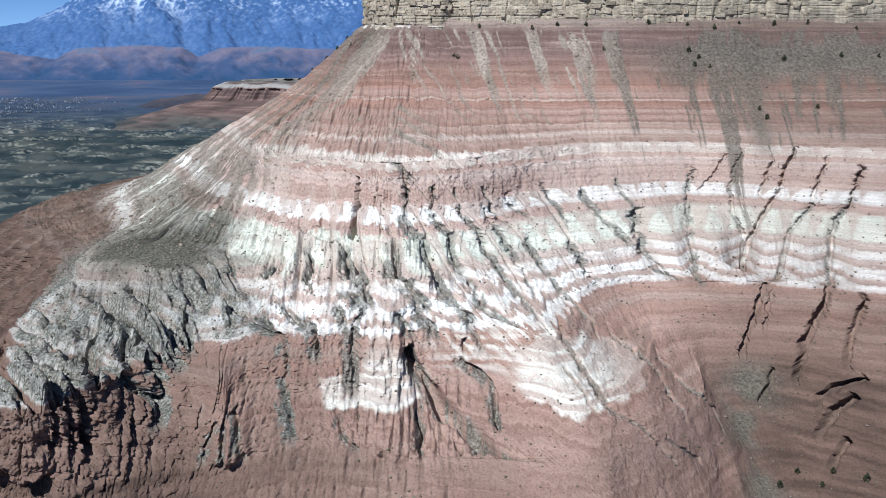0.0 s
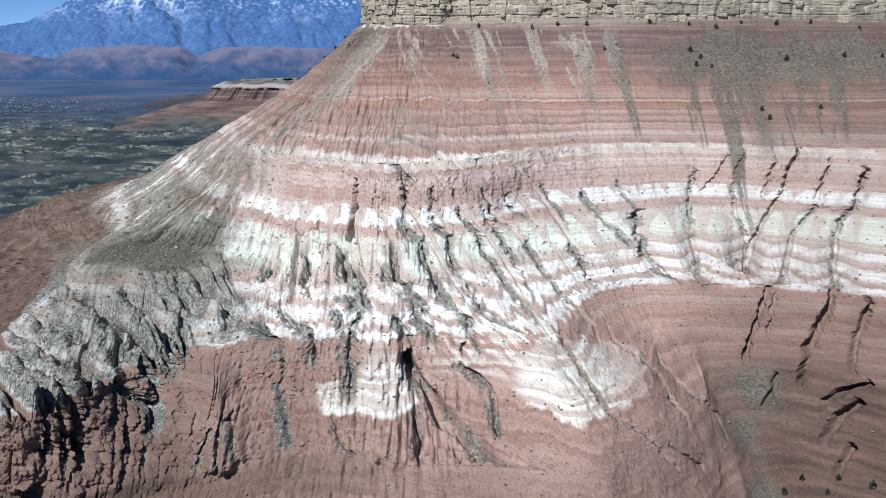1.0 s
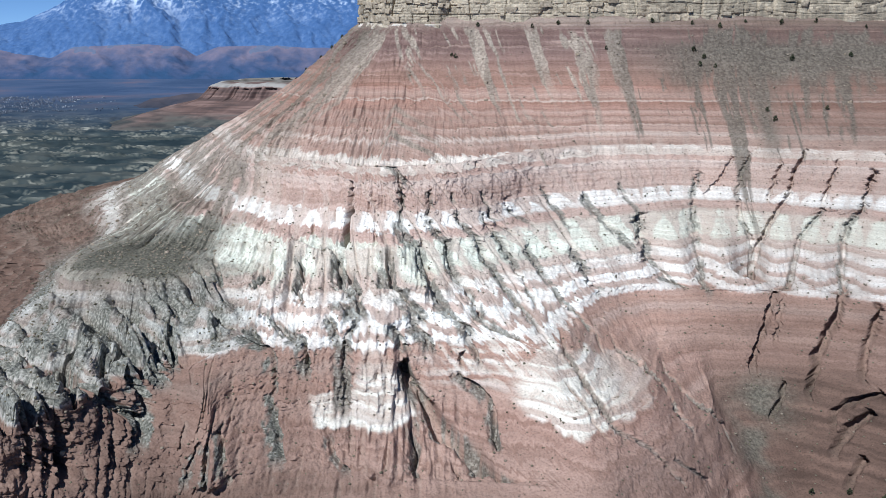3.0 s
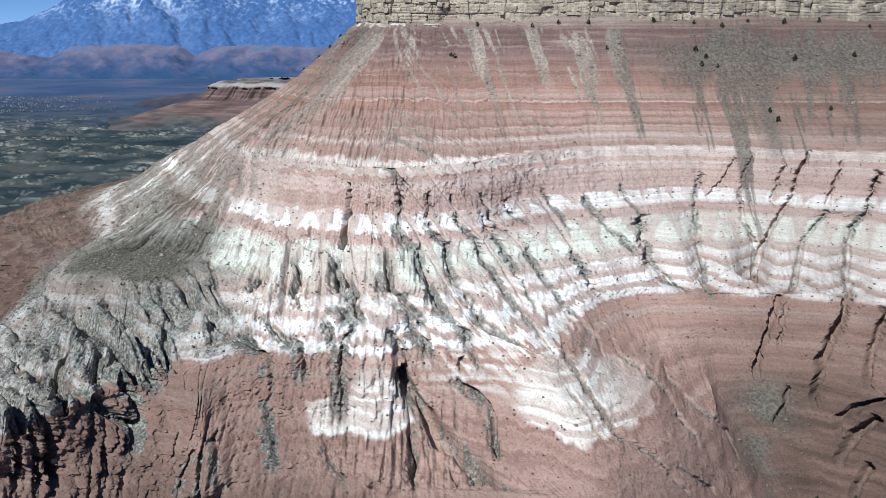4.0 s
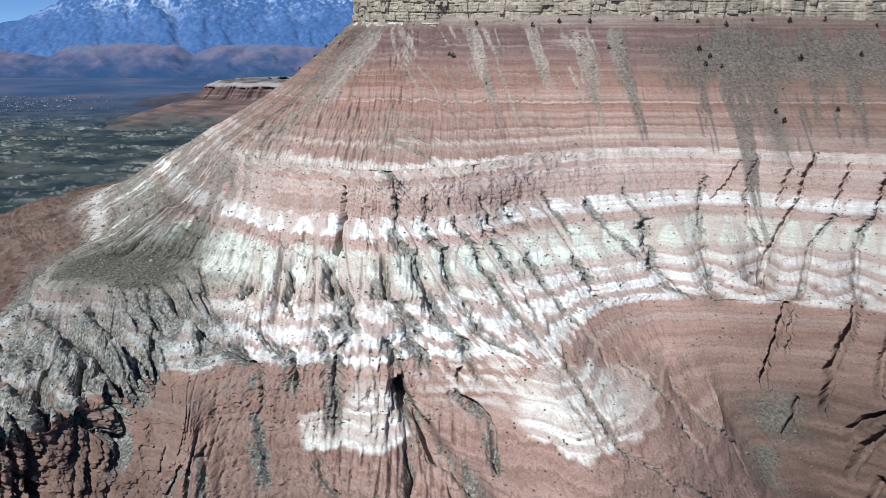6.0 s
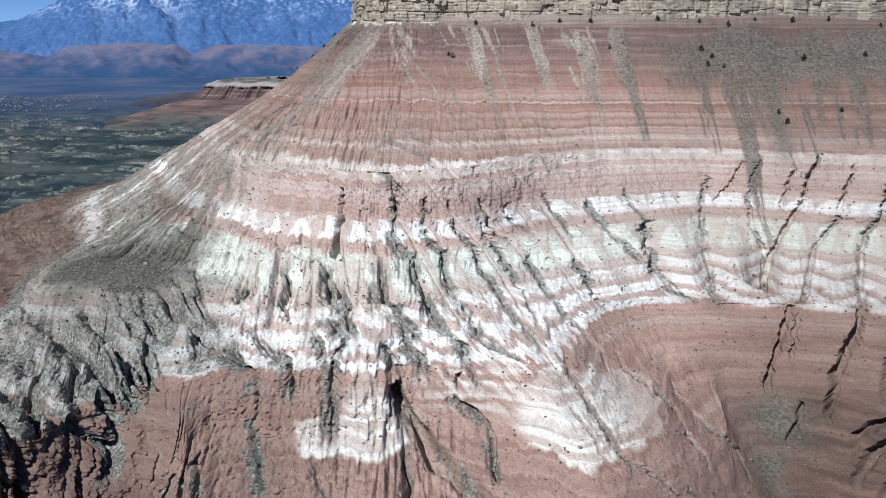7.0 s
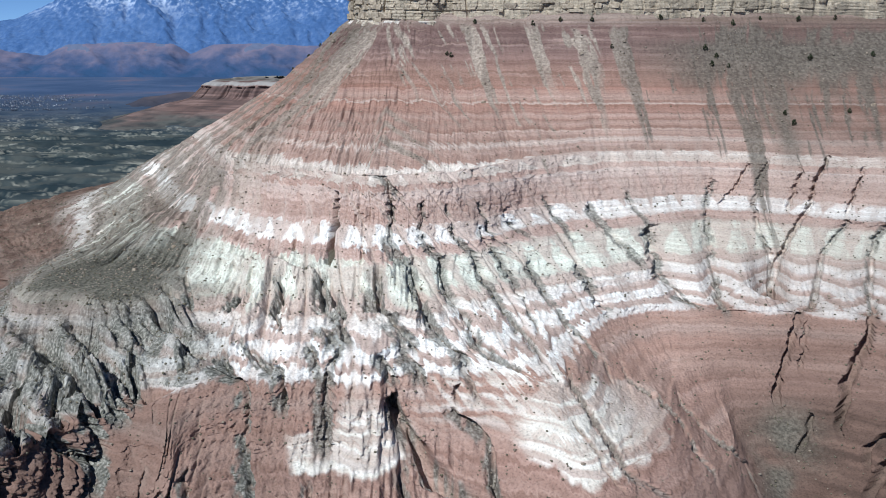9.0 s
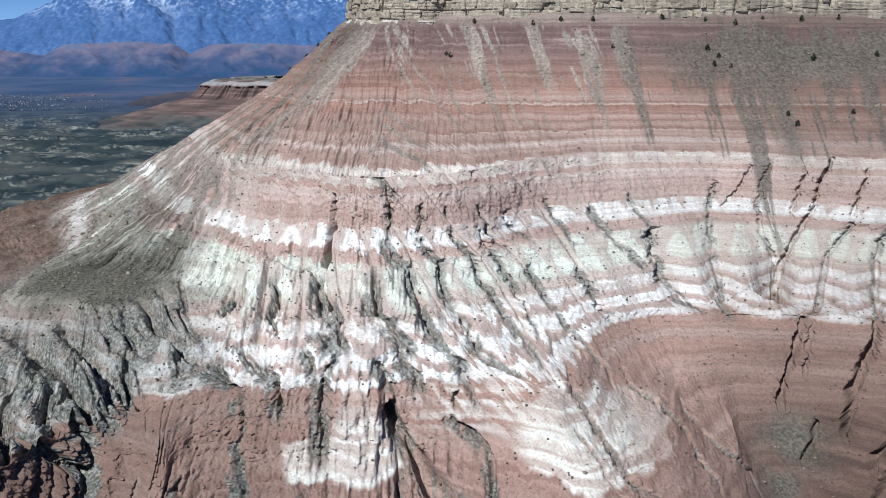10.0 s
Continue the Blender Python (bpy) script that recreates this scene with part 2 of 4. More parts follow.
COLUMNS = [(0, 1, 20), (1, 2, 130), (2, 3, 130), (3, 4, 150), (4, 5, 240), (5, 6, 190), (6, 7, 180), (7, 8, 120), (8, 9, 115), (9, 10, 95), (10, 11, 85), (11, 12, 95), (12, 13, 190), (13, 14, 110)]


def steps(spans):
    return np.concatenate([np.linspace(a, b, n, endpoint=False) for a, b, n in spans] + [[spans[-1][1]]])


def mesa_base(u, z):
    """Plan place of the smooth slope for columns u and heights z: rows z, columns u."""
    lines = np.stack([spline(CONTOURS[k], u) for k in LEVELS])
    return monotone(LEVELS, lines, z)


# gullies and slots: depth, half width, width of the rubbly bank, then their line down the slope as (height, x)
CLIFF_SLOTS = [
    (12, 1.4, 0, (240.2, -40.8), (234.9, -40.5), (228.8, -38.7), (226.0, -37.7)),
    (4, .9, 0, (229.4, -54.5), (226.6, -54.1)),
    (3, .8, 0, (234.9, -84.1), (231.3, -83.0)),
    (2.5, .6, 0, (231.3, -44.9), (229.1, -44.6)),
    (4, 1.0, 2, (244.6, -17.3), (238.8, -15.7), (232.7, -15.7), (228.8, -15.5)),
    (3, .8, 2, (238.2, -3.3), (232.4, -2.1), (229.6, -2.8)),
    (1.2, .6, 0, (237.4, -29.9), (230.7, -28.0), (224.4, -26.3)),
    (3.5, .7, 2, (235.7, 22.0), (230.7, 25.1), (226.6, 26.1)),
    (4, .8, 0, (232.4, 33.6), (229.9, 32.9)),
    (3.5, .8, 0, (248.5, 19.3), (246.3, 19.4)),
    (3, .9, 2, (237.1, 9.0), (233.8, 9.6)),
]
FACET_GULLIES = [
    (3, 1.2, 4, (227.7, -15.8), (224.1, -12.3), (221.3, -6.7)),
    (3, 1.0, 3, (227.7, -2.6), (224.1, 0.7), (221.9, 4.1), (219.9, 7.0)),
    (3, 1.0, 3, (229.9, 9.9), (224.4, 14.2), (220.5, 18.9), (217.1, 21.7)),
    (3, 1.0, 3, (226.6, 21.4), (222.7, 25.1), (218.8, 29.7), (215.2, 31.6), (211.9, 34.5), (208.3, 36.4), (206.9, 37.8)),
    (2.5, .8, 2, (226.6, 26.1), (223.0, 30.4), (220.5, 34.9)),
    (2.5, .8, 2, (228.2, 33.5), (225.5, 37.1), (222.4, 43.3)),
    (2.5, 1.5, 4, (229.6, 70.0), (223.8, 74.1), (218.5, 79.0), (213.5, 84.3), (210.8, 87.1)),
    (2, 1.0, 3, (234.1, 51.5), (225.7, 56.5), (221.0, 59.4)),
    (2, 1.2, 2, (223.8, -45.7), (221.9, -40.3)),
    (2.5, 1.0, 2, (249.9, -36.1), (247.7, -20.6), (240.5, -11.8)),
]
NOSE_GULLIES = [
    (4, 1.0, 3, (219.6, -55.3), (216.9, -53.1), (213.5, -53.8), (210.2, -51.0)),
    (5, 1.3, 4, (221.9, -40.3), (217.7, -38.4), (214.1, -35.6), (212.1, -33.2)),
    (5, 1.3, 4, (220.7, -37.0), (218.0, -34.6), (214.1, -30.4), (209.1, -29.0), (206.0, -26.5)),
    (5, 1.4, 5, (209.1, -35.2), (206.9, -31.7), (204.6, -29.7), (201.9, -31.2), (196.9, -30.5), (190.5, -30.6), (183.3, -30.0)),
    (7, 1.5, 6, (219.9, -19.6), (215.2, -18.1), (211.9, -14.3), (208.5, -9.4), (206.0, -5.5), (202.2, -3.7)),
    (6, 1.3, 5, (220.2, -5.4), (215.8, -2.4), (211.9, -0.5), (208.8, 2.8), (204.4, 7.3), (201.3, 11.1), (198.8, 11.9)),
    (6, 1.2, 4, (219.9, 7.0), (215.8, 7.7), (212.4, 11.3), (210.5, 12.8), (206.9, 16.8), (203.5, 22.3), (202.2, 27.0)),
    (5, 1.1, 4, (217.7, 21.0), (215.2, 22.8), (210.8, 27.3), (208.5, 29.1), (206.3, 33.4), (203.8, 36.3)),
    (4, 1.0, 4, (214.9, 41.3), (210.8, 44.0), (207.4, 47.0), (203.5, 50.7), (199.4, 56.1), (195.5, 60.8)),
]
WHITE_GULLIES = [
    (4, 1.2, 5, (213.0, 60.0), (209.1, 63.6), (203.5, 66.8), (199.4, 71.0)),
    (4, 1.1, 4, (205.5, -9.6), (201.0, -7.0), (197.4, -1.7), (195.2, -1.1)),
    (3.5, 1.0, 3, (202.4, -16.5), (199.9, -13.5), (196.0, -9.6)),
    (4, 1.1, 4, (203.0, -51.7), (200.8, -47.5), (196.0, -45.6), (191.1, -44.2)),
    (4, 1.2, 4, (203.0, -67.0), (199.1, -62.4), (195.8, -58.2), (189.4, -55.8), (184.7, -55.6), (179.1, -52.6), (174.4, -49.5)),
    (4, 1.0, 4, (216.3, -92.7), (212.7, -86.4), (210.5, -83.8)),
    (4, 1.0, 4, (212.7, -96.9), (209.9, -89.5)),
    (4, 1.1, 3, (204.1, -80.9), (200.2, -77.2)),
    (4, 1.0, 3, (216.3, -67.8), (211.9, -70.1)),
    (4, 1.0, 3, (206.0, -60.0), (203.0, -54.7), (199.1, -51.4)),
    (4, 1.0, 3, (201.0, -71.3), (198.3, -65.1), (196.3, -59.4)),
    (3.5, 1.0, 3, (206.6, -40.1), (201.9, -35.6), (198.8, -33.6)),
]
AMPHITHEATRE_GULLIES = [
    (3, 1.2, 4, (221.0, 97.2), (212.7, 97.7), (205.8, 97.3), (200.8, 101.8), (199.4, 105.8)),
    (2, 1.2, 2, (236.6, 129.7), (223.0, 123.8), (210.2, 119.9), (204.1, 115.7), (196.6, 114.3)),
    (2.5, 1.2, 1, (245.2, 152.5), (237.7, 148.7), (227.7, 144.3), (219.6, 141.4), (212.4, 142.6), (204.6, 137.5)),
    (4, 1.2, 0, (248.8, 177.4), (238.8, 169.0), (229.1, 164.5), (218.2, 152.7), (210.8, 142.5), (204.6, 135.4)),
    (2.5, 1.0, 0, (243.5, 165.6), (233.5, 160.3), (226.3, 155.6)),
    (2.5, 1.0, 0, (244.9, 190.3), (235.2, 183.6), (225.7, 177.2)),
    (3, 1.2, 1, (223.8, 176.7), (213.5, 161.8), (206.9, 154.6), (200.8, 144.9), (197.4, 140.7)),
    (5, 1.4, 0, (197.4, 140.7), (190.8, 134.2), (184.9, 129.5), (179.4, 125.0), (174.7, 122.3)),
    (2, 1.0, 0, (196.0, 142.8), (187.7, 136.6), (183.0, 133.0)),
]
WALL_SLOTS = [
    (5, 1.2, 0, (240.7, 203.9), (231.3, 197.9), (225.2, 193.2)),
    (3, 1.2, 2, (225.2, 193.2), (218.5, 184.2), (211.0, 177.3), (204.6, 172.4), (198.8, 166.6)),
    (9, 1.8, 0, (199.7, 167.6), (192.4, 160.3), (185.5, 152.1), (179.7, 144.9), (173.8, 139.7), (170.2, 135.8)),
    (7, 1.5, 0, (195.2, 177.2), (187.2, 167.7), (181.3, 161.2), (177.5, 156.9)),
    (2, 1.0, 0, (243.5, 145.0), (234.6, 138.9), (227.1, 131.3)),
    (1.8, 1.0, 2, (233.0, 89.7), (225.5, 93.0), (218.0, 99.1)),
    (7, 1.6, 0, (174.7, 160.2), (171.1, 150.1), (167.5, 142.3), (163.6, 139.6)),
    (8, 2.0, 0, (168.8, 152.8), (164.7, 144.9), (160.8, 139.9), (158.3, 136.9)),
    (6, 1.4, 0, (158.3, 144.4), (155.2, 140.5), (152.2, 137.7)),
    (4, 1.0, 0, (171.3, 130.7), (168.0, 127.8), (164.1, 123.8)),
]
LOW_GULLIES = [
    (3, 1.1, 2, (198.8, 45.3), (195.5, 47.3), (190.2, 51.9), (184.7, 56.4), (179.7, 61.9)),
    (1.6, 1.0, 1, (179.7, 61.9), (175.0, 70.5), (165.5, 80.1)),
    (1.8, .9, 2, (192.2, 67.3), (187.4, 76.1), (182.4, 82.3), (178.8, 83.8), (173.0, 88.9)),
    (2.5, .9, 0, (184.4, 49.4), (181.9, 52.7), (179.9, 55.6)),
    (1.8, 1.0, 2, (183.0, 86.2), (178.6, 90.6), (173.6, 98.3), (166.3, 105.7), (162.5, 106.4)),
    (13, 2.4, 3, (191.9, -10.7), (188.0, -8.8), (184.4, -5.4), (181.6, -1.5), (180.2, 3.3), (179.4, 7.8), (177.5, 11.6), (175.5, 15.0), (174.7, 20.0)),
]
FOOT_GULLIES = [
    (4, 1.0, 3, (188.6, 7.3), (184.7, 13.7), (182.2, 16.6), (179.4, 18.3)),
    (4, .9, 1, (198.8, 10.2), (195.2, 12.0), (191.6, 13.9)),
    (3, .8, 0, (194.4, 8.1), (191.1, 8.8)),
    (4, 1.0, 2, (180.2, -9.1), (178.3, -7.1), (175.5, -8.0), (172.5, -6.3)),
    (3, .9, 2, (179.1, -34.5), (175.8, -32.3), (172.5, -28.3)),
    (3.5, .9, 1, (196.6, -45.8), (191.1, -44.2)),
    (2, .8, 0, (176.1, 4.4), (173.8, 6.6)),
    (2.5, .9, 1, (191.3, 44.0), (185.8, 49.6)),
    (1.5, .8, 1, (170.5, 78.7), (162.2, 90.6)),
]
SPUR_GULLIES = [
    (7, 1.6, 5, (204.9, -122.4), (201.0, -109.9), (196.3, -104.5), (191.9, -100.4), (187.4, -95.1), (184.9, -90.6)),
    (4, 1.2, 4, (204.1, -126.6), (202.7, -116.2), (199.7, -108.5)),
    (7, 1.5, 5, (202.2, -107.1), (198.3, -101.7), (193.0, -95.5), (188.6, -91.4), (184.1, -90.2), (180.5, -89.7)),
    (4, 1.0, 4, (204.1, -106.7), (198.5, -97.2), (192.4, -88.9)),
    (4, 1.1, 3, (204.6, -96.5), (198.5, -90.0)),
    (12, 2.4, 0, (199.1, -113.7), (193.0, -111.5), (186.3, -109.8), (179.4, -107.5)),
    (4, 1.0, 0, (183.0, -97.5), (179.4, -95.8)),
    (5, 1.1, 2, (179.1, -74.1), (175.2, -71.8), (171.3, -70.9)),
]
TIP_GULLIES = [
    (5, 1.1, 2, (181.1, -70.1), (176.1, -67.0), (171.3, -64.0)),
    (4, 1.0, 2, (180.2, -76.8), (175.5, -76.9), (172.5, -76.4)),
    (5, 1.2, 0, (198.8, -118.1), (190.5, -116.6), (182.4, -117.0)),
    (5, 1.2, 0, (196.3, -115.1), (187.4, -113.0), (180.8, -111.7)),
    (4, 1.2, 4, (206.3, -143.2), (205.2, -132.6)),
    (5, 1.2, 3, (204.1, -111.4), (202.2, -109.2)),
    (3.5, 1.0, 4, (207.1, -123.2), (204.9, -113.0), (202.7, -107.8)),
    (3, 1.0, 3, (208.0, -112.8), (204.4, -101.3), (202.7, -97.0)),
    (3, 1.0, 3, (202.4, -98.8), (197.2, -91.8), (194.9, -87.5)),
    (3, .9, 0, (183.8, -93.3), (180.5, -91.6)),
]
# ribs and spurs that stand out of the slope, and hollows: the same with (height, column)
RIBS = [
    (6, 9, (224, 5.85), (204, 5.6)), (13, 8, (192, 5.15), (172, 5.15)), (8, 10, (206, 6.36), (172, 6.34)), (8, 7, (226, 7.0), (211, 6.95)),
]
HOLLOWS = [
    (3, 9, (195, 4.6), (174, 4.72)),
]


# which way the fall line leans: metres to the right for each metre down, by column
LEAN_AT, LEAN = [4, 5, 6, 6.5, 7.2, 9, 10, 11, 12, 13, 14], [0, 0.1, 0.2, 0.55, 1.0, 1.0, 0.8, 0.3, -0.35, -0.8, -0.8]
# on the upper slope: metres to the right for each metre towards the valley, by plan x
FALL_AT, FALL = [-90, -45, -34, -24, 0, 40, 75, 100, 190, 270], [-0.3, -0.42, -0.1, 0.34, 0.4, 0.15, 0.22, 0.06, -0.3, -0.3]
# beds that stand out as ledges: height, how far, how deep the face below falls back
LEDGES = [
    (308, 1.4, 2.5), (290, 0.5, 3), (277.6, 1.5, 2.2), (270.2, 0.8, 1.6), (265.5, 0.5, 1.6), (259, 0.8, 2.0), (255.4, 0.8, 1.4), (249.8, 2.2, 3.2), (242.6, 0.6, 1.2),
    (231.2, 0.9, 2.0), (225.6, 1.6, 2.4), (222.2, 1.5, 2.2), (212.2, 1.4, 1.6), (209.4, 1.2, 1.6), (204.2, 1.4, 1.5), (199.6, 1.7, 1.6), (195.5, 0.6, 2.0), (189, 0.5, 2), (185.6, 1.2, 2.0), (181, 0.6, 2.4), (175, 0.5, 2), (168, 0.5, 2),
]


def band(line, U, Z, metre, wander=0.0):
    """Distance in metres along the contour from a jagged line down the slope, and a window that fades at its ends."""
    zs = np.array([p[0] for p in line], float)[::-1]
    us = np.array([p[1] for p in line], float)[::-1]
    d = (U - np.interp(Z, zs, us)) * metre + wander
    fade = min(3.0, 0.14 * (zs[-1] - zs[0]) + 0.5)
    return d, smooth(zs[0] - fade, zs[0] + fade * 0.5, Z) * smooth(zs[-1] + fade, zs[-1] - fade * 0.5, Z)


def flatirons(f, cell, L, Z, low, tall, spread, sharp, seed):
    """Where a pale bed is covered: it shows as a row of uneven triangles or blocks between the rills."""
    tri = np.abs(2 * (f - cell) - 1)
    top = spread + 0.8 * (lattice(cell, cell * 0, seed + 1) - 0.45) - 1.25 * tri ** sharp
    h = (Z - low) / tall
    return smooth(-0.14, 0.14, h - top + 0.7 * (fbm(L / 2.6, Z / 2.0, seed + 3, 4) - 0.5)) * smooth(-0.12, 0.0, h) * smooth(1.14, 1.04, h)


def mesa():
    u, z = steps(COLUMNS), steps(ROWS_BETWEEN)
    B = mesa_base(u, z)
    U, Z = np.meshgrid(u, z)
    T = np.gradient(B, axis=1) / np.gradient(u)[None, :, None]
    pad = np.pad(T, ((0, 0), (60, 60), (0, 0)), mode="edge")
    run = np.cumsum(np.pad(pad, ((0, 0), (1, 0), (0, 0))), axis=1)
    T = (run[:, 121:] - run[:, :-121]) / 121
    metre = np.linalg.norm(T, axis=2)
    N = np.stack([T[:, :, 1], -T[:, :, 0]], -1) / (metre[:, :, None] + 1e-9)
    line = mesa_base(u, np.array([225.0]))[0]
    S = np.concatenate([[0], np.cumsum(np.linalg.norm(np.diff(line, axis=0), axis=1))])
    S = np.broadcast_to(S - np.interp(7.0, u, S), Z.shape)
    X, Y = B[:, :, 0], B[:, :, 1]
    # arc length along each contour, from the nose
    A = np.cumsum(metre * np.gradient(u)[None, :], axis=1)
    A = A - A[:, np.argmin(np.abs(u - 7.0))][:, None]
    Q = (0.6 * Y + Z) / 1.75
    # coordinates that stay the same down the fall line: on the lower beds, and on the upper slope
    L = X + np.interp(U, LEAN_AT, LEAN) * (Z - 220)
    C = X - np.interp(X, FALL_AT, FALL) * (620 - Y)
    # a coordinate along the front that keeps its scale round the back of the spur
    K = X - 0.7 * Y * smooth(3.6, 2.2, U)
    L = L - 0.7 * Y * smooth(3.6, 2.2, U)
    warp = 5 * (fbm(K / 36, Z / 30, 11, 3) - 0.5) + 2.0 * (fbm(K / 7, Z / 6, 12, 3) - 0.5)
    nose = smooth(4.8, 5.8, U) * smooth(9.6, 8.2, U)
    upper = smooth(246, 256, Z)
    amph = smooth(9.6, 11.0, U)
    lower = smooth(199, 196, Z)
    shelf = smooth(5.7, 5.1, U) * smooth(2.2, 2.8, U) * smooth(219, 214, Z)
    spur = smooth(5.6, 5.1, U) * smooth(2.6, 3.2, U) * smooth(211, 208, Z)
    sway = 1.6 * (fbm(X / 12, Q / 10, 15, 3) - 0.5) + 1.0 * (fbm(X / 3, Q / 2.5, 16, 3) - 0.5)
    
    D = np.zeros_like(Z)
    # a shared rhythm of ribs: each pale bed breaks at the same rills
    f = (L + 0.6 * warp) / 13 + 0.9 * fbm(L / 30, Z / 60, 109, 2)
    cell = np.floor(f)

    def patch(way, half):
        """The part of the grid that a line down the slope can touch."""
        hs, cs = [p[0] for p in way], [p[1] for p in way]
        r0, r1 = np.searchsorted(-z, -max(hs) - 6), np.searchsorted(-z, -min(hs) + 6)
        reach = 0.12 + half * 5 / 25
        return slice(r0, r1), slice(np.searchsorted(u, min(cs) - reach), np.searchsorted(u, max(cs) + reach))

    for sign, lines in ((1, RIBS), (-1, HOLLOWS)):
        for amp, half, *way in lines:
            k = patch(way, half)
            d, win = band(way, U[k], Z[k], metre[k], sway[k])
            D[k] += sign * amp * win * np.exp(-(d / half) ** 2)
    # rounded ribs between rills that follow the fall of the slope
    for wide, deep, seed in ((11, 1.5, 21), (5.5, 0.8, 29), (2.6, 0.5, 22), (1.3, 0.18, 33)):
        r = np.abs(2 * vnoise((L + 0.5 * warp) / wide, Z / (wide * 4), seed) - 1)
        local = 0.2 + 1.2 * vnoise(K / wide / 2.5, Z / 14, seed + 9)
        D += deep * (1 - upper) * (1 - 0.97 * lower * smooth(6.8, 7.4, U)) * (1 - 0.9 * shelf) * (1 - 0.8 * amph) * (1 - 0.6 * smooth(6.8, 7.3, U) * smooth(228, 232, Z)) * local * (np.minimum(r * 1.8, 1) ** 0.85 - 0.75)
        r = np.abs(2 * vnoise((C + 0.4 * warp) / wide, Z / (wide * 9), seed + 40) - 1)
        D += deep * (0.35 + 0.45 * smooth(285, 262, Z)) * upper * local * (np.minimum(r * 2.2, 1) - 0.75)
    rill = np.exp(-((0.5 - np.abs(f - cell - 0.5)) * 13 / 1.5) ** 2) * (0.3 + 0.9 * vnoise(cell * 3.7, Z / 9, 111)) * smooth(258, 246, Z) * smooth(196, 201, Z) * smooth(5.2, 6.0, U)
    D += 2.2 * (1 - 0.6 * amph) * ((1 - (2 * (f - cell) - 1) ** 2) - 0.6) * smooth(262, 246, Z) * smooth(195, 202, Z) * smooth(5.4, 6.4, U) - 1.4 * rill * (1 - 0.7 * amph)
    # hard beds stand out as ledges, the face below falls back
    crest = np.clip(0.7 + D / 5, 0.35, 1.25) * (0.2 + 0.8 * fbm(K / 9, Z / 12, 3, 3) + 0.8 * (0.5 + (fbm(K / 1.6, Z / 5, 4, 2) - 0.5) * (1 - 0.7 * smooth(6.9, 7.6, U)) * (1 - 0.9 * lower * smooth(6.6, 7.2, U)))) * (1 - 0.9 * shelf)
    jag = 1.6 * (fbm(K / 7, Z / 60, 31, 4) - 0.5) + 1.2 * (fbm(K / 4, Z / 9, 32, 3) - 0.5)
    for zl, amp, fall in LEDGES:
        k = Z + jag - zl
        D += amp * crest * (np.where(k < 0, np.exp(np.minimum(k, 0) / fall), np.exp(-(k / 0.55) ** 2)) - 0.25)
    k = Z + jag - 245.2
    D += 3.2 * nose * (0.5 + fbm(K / 9, Z / 30, 3, 3)) * (np.where(k < 0, np.exp(np.minimum(k, 0) / 8), np.exp(-(k / 0.8) ** 2)) - 0.25)
    D += 4.0 * amph * smooth(234, 210, Z) * smooth(196, 200, Z)
    # upright joints in the red cliffs
    sb = Z + 4 * smooth(5.6, 5.0, U) * smooth(208, 202, Z)
    steep = smooth(4.8, 5.8, U) * (0.05 + 0.95 * smooth(7.8, 7.0, U)) * smooth(9.6, 8.6, U) * smooth(228, 232, Z) * smooth(245.5, 243, Z) + 1.5 * smooth(5.7, 5.2, U) * smooth(166, 176, Z) * smooth(199, 196, sb) + 0.3 * smooth(7.4, 7.0, U) * smooth(5.4, 5.8, U) * smooth(168, 178, Z) * smooth(198, 195, Z) + 1.2 * smooth(2.8, 2.3, U) * smooth(172, 184, Z) * smooth(206, 202, Z)
    for wide, deep, thin, seed in ((2.6, 1.5, 0.16, 24), (7.0, 2.2, 0.07, 69)):
        joint = np.abs(2 * vnoise((K + 0.22 * warp) / wide, Z / 40, seed) - 1)
        D -= steep * deep * np.exp(-(joint / thin) ** 2) * smooth(0.4, 0.65, vnoise(K / 6, Z / 7, seed + 1))
    D += 0.7 * steep * (vnoise(K / 3.1, Z / 2.4, 25) - 0.5)
    # gullies and slots: a dark channel, a long rubbly bank on one side and a short steep one on the other
    near = np.zeros_like(Z)
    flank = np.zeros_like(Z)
    pinch = vnoise(X / 4, Q / 3.0, 26)
    for deep, half, wing, *way in CLIFF_SLOTS + FACET_GULLIES + NOSE_GULLIES + WHITE_GULLIES + AMPHITHEATRE_GULLIES + WALL_SLOTS + LOW_GULLIES + FOOT_GULLIES + SPUR_GULLIES + TIP_GULLIES:
        hs, cs = [p[0] for p in way], [p[1] for p in way]
        r0, r1 = np.searchsorted(-z, -max(hs) - 4), np.searchsorted(-z, -min(hs) + 4)
        reach = 8 + 5 * half + 2 * wing
        inside = np.flatnonzero(((X[r0:r1] > min(cs) - reach) & (X[r0:r1] < max(cs) + reach) & (U[r0:r1] > 2.4)).any(axis=0))
        k = (slice(r0, r1), slice(inside[0], inside[-1] + 1))
        col = z[k[0]][:, None]
        tilt = abs(cs[0] - cs[-1]) / (max(hs) - min(hs))
        deep = deep / (1 + 0.12 * max(0.0, tilt - 1.2))
        zig = 1.3 * (vnoise(col / 4.0, deep + half * 3, 27) - 0.5) + 1.5 * (vnoise(col / 1.4, deep - half * 5, 28) - 0.5) + 0.9 * (vnoise(col / 0.6, deep * 3, 34) - 0.5)
        d, win = band(way, X[k], Z[k], 1 / np.maximum(T[k][:, :, 0] / metre[k], 0.3), 0.35 * sway[k] + zig * min(1.0, half) / (1 + 3 * max(0.0, tilt - 0.6) ** 2))
        lines_x = np.interp(col[:, 0], hs[::-1], cs[::-1])
        local = np.convolve(np.pad(np.abs(np.gradient(lines_x, col[:, 0])), 4, mode="edge"), np.ones(9) / 9, mode="valid")[:, None]
        d = d / np.hypot(1, local / 1.74)
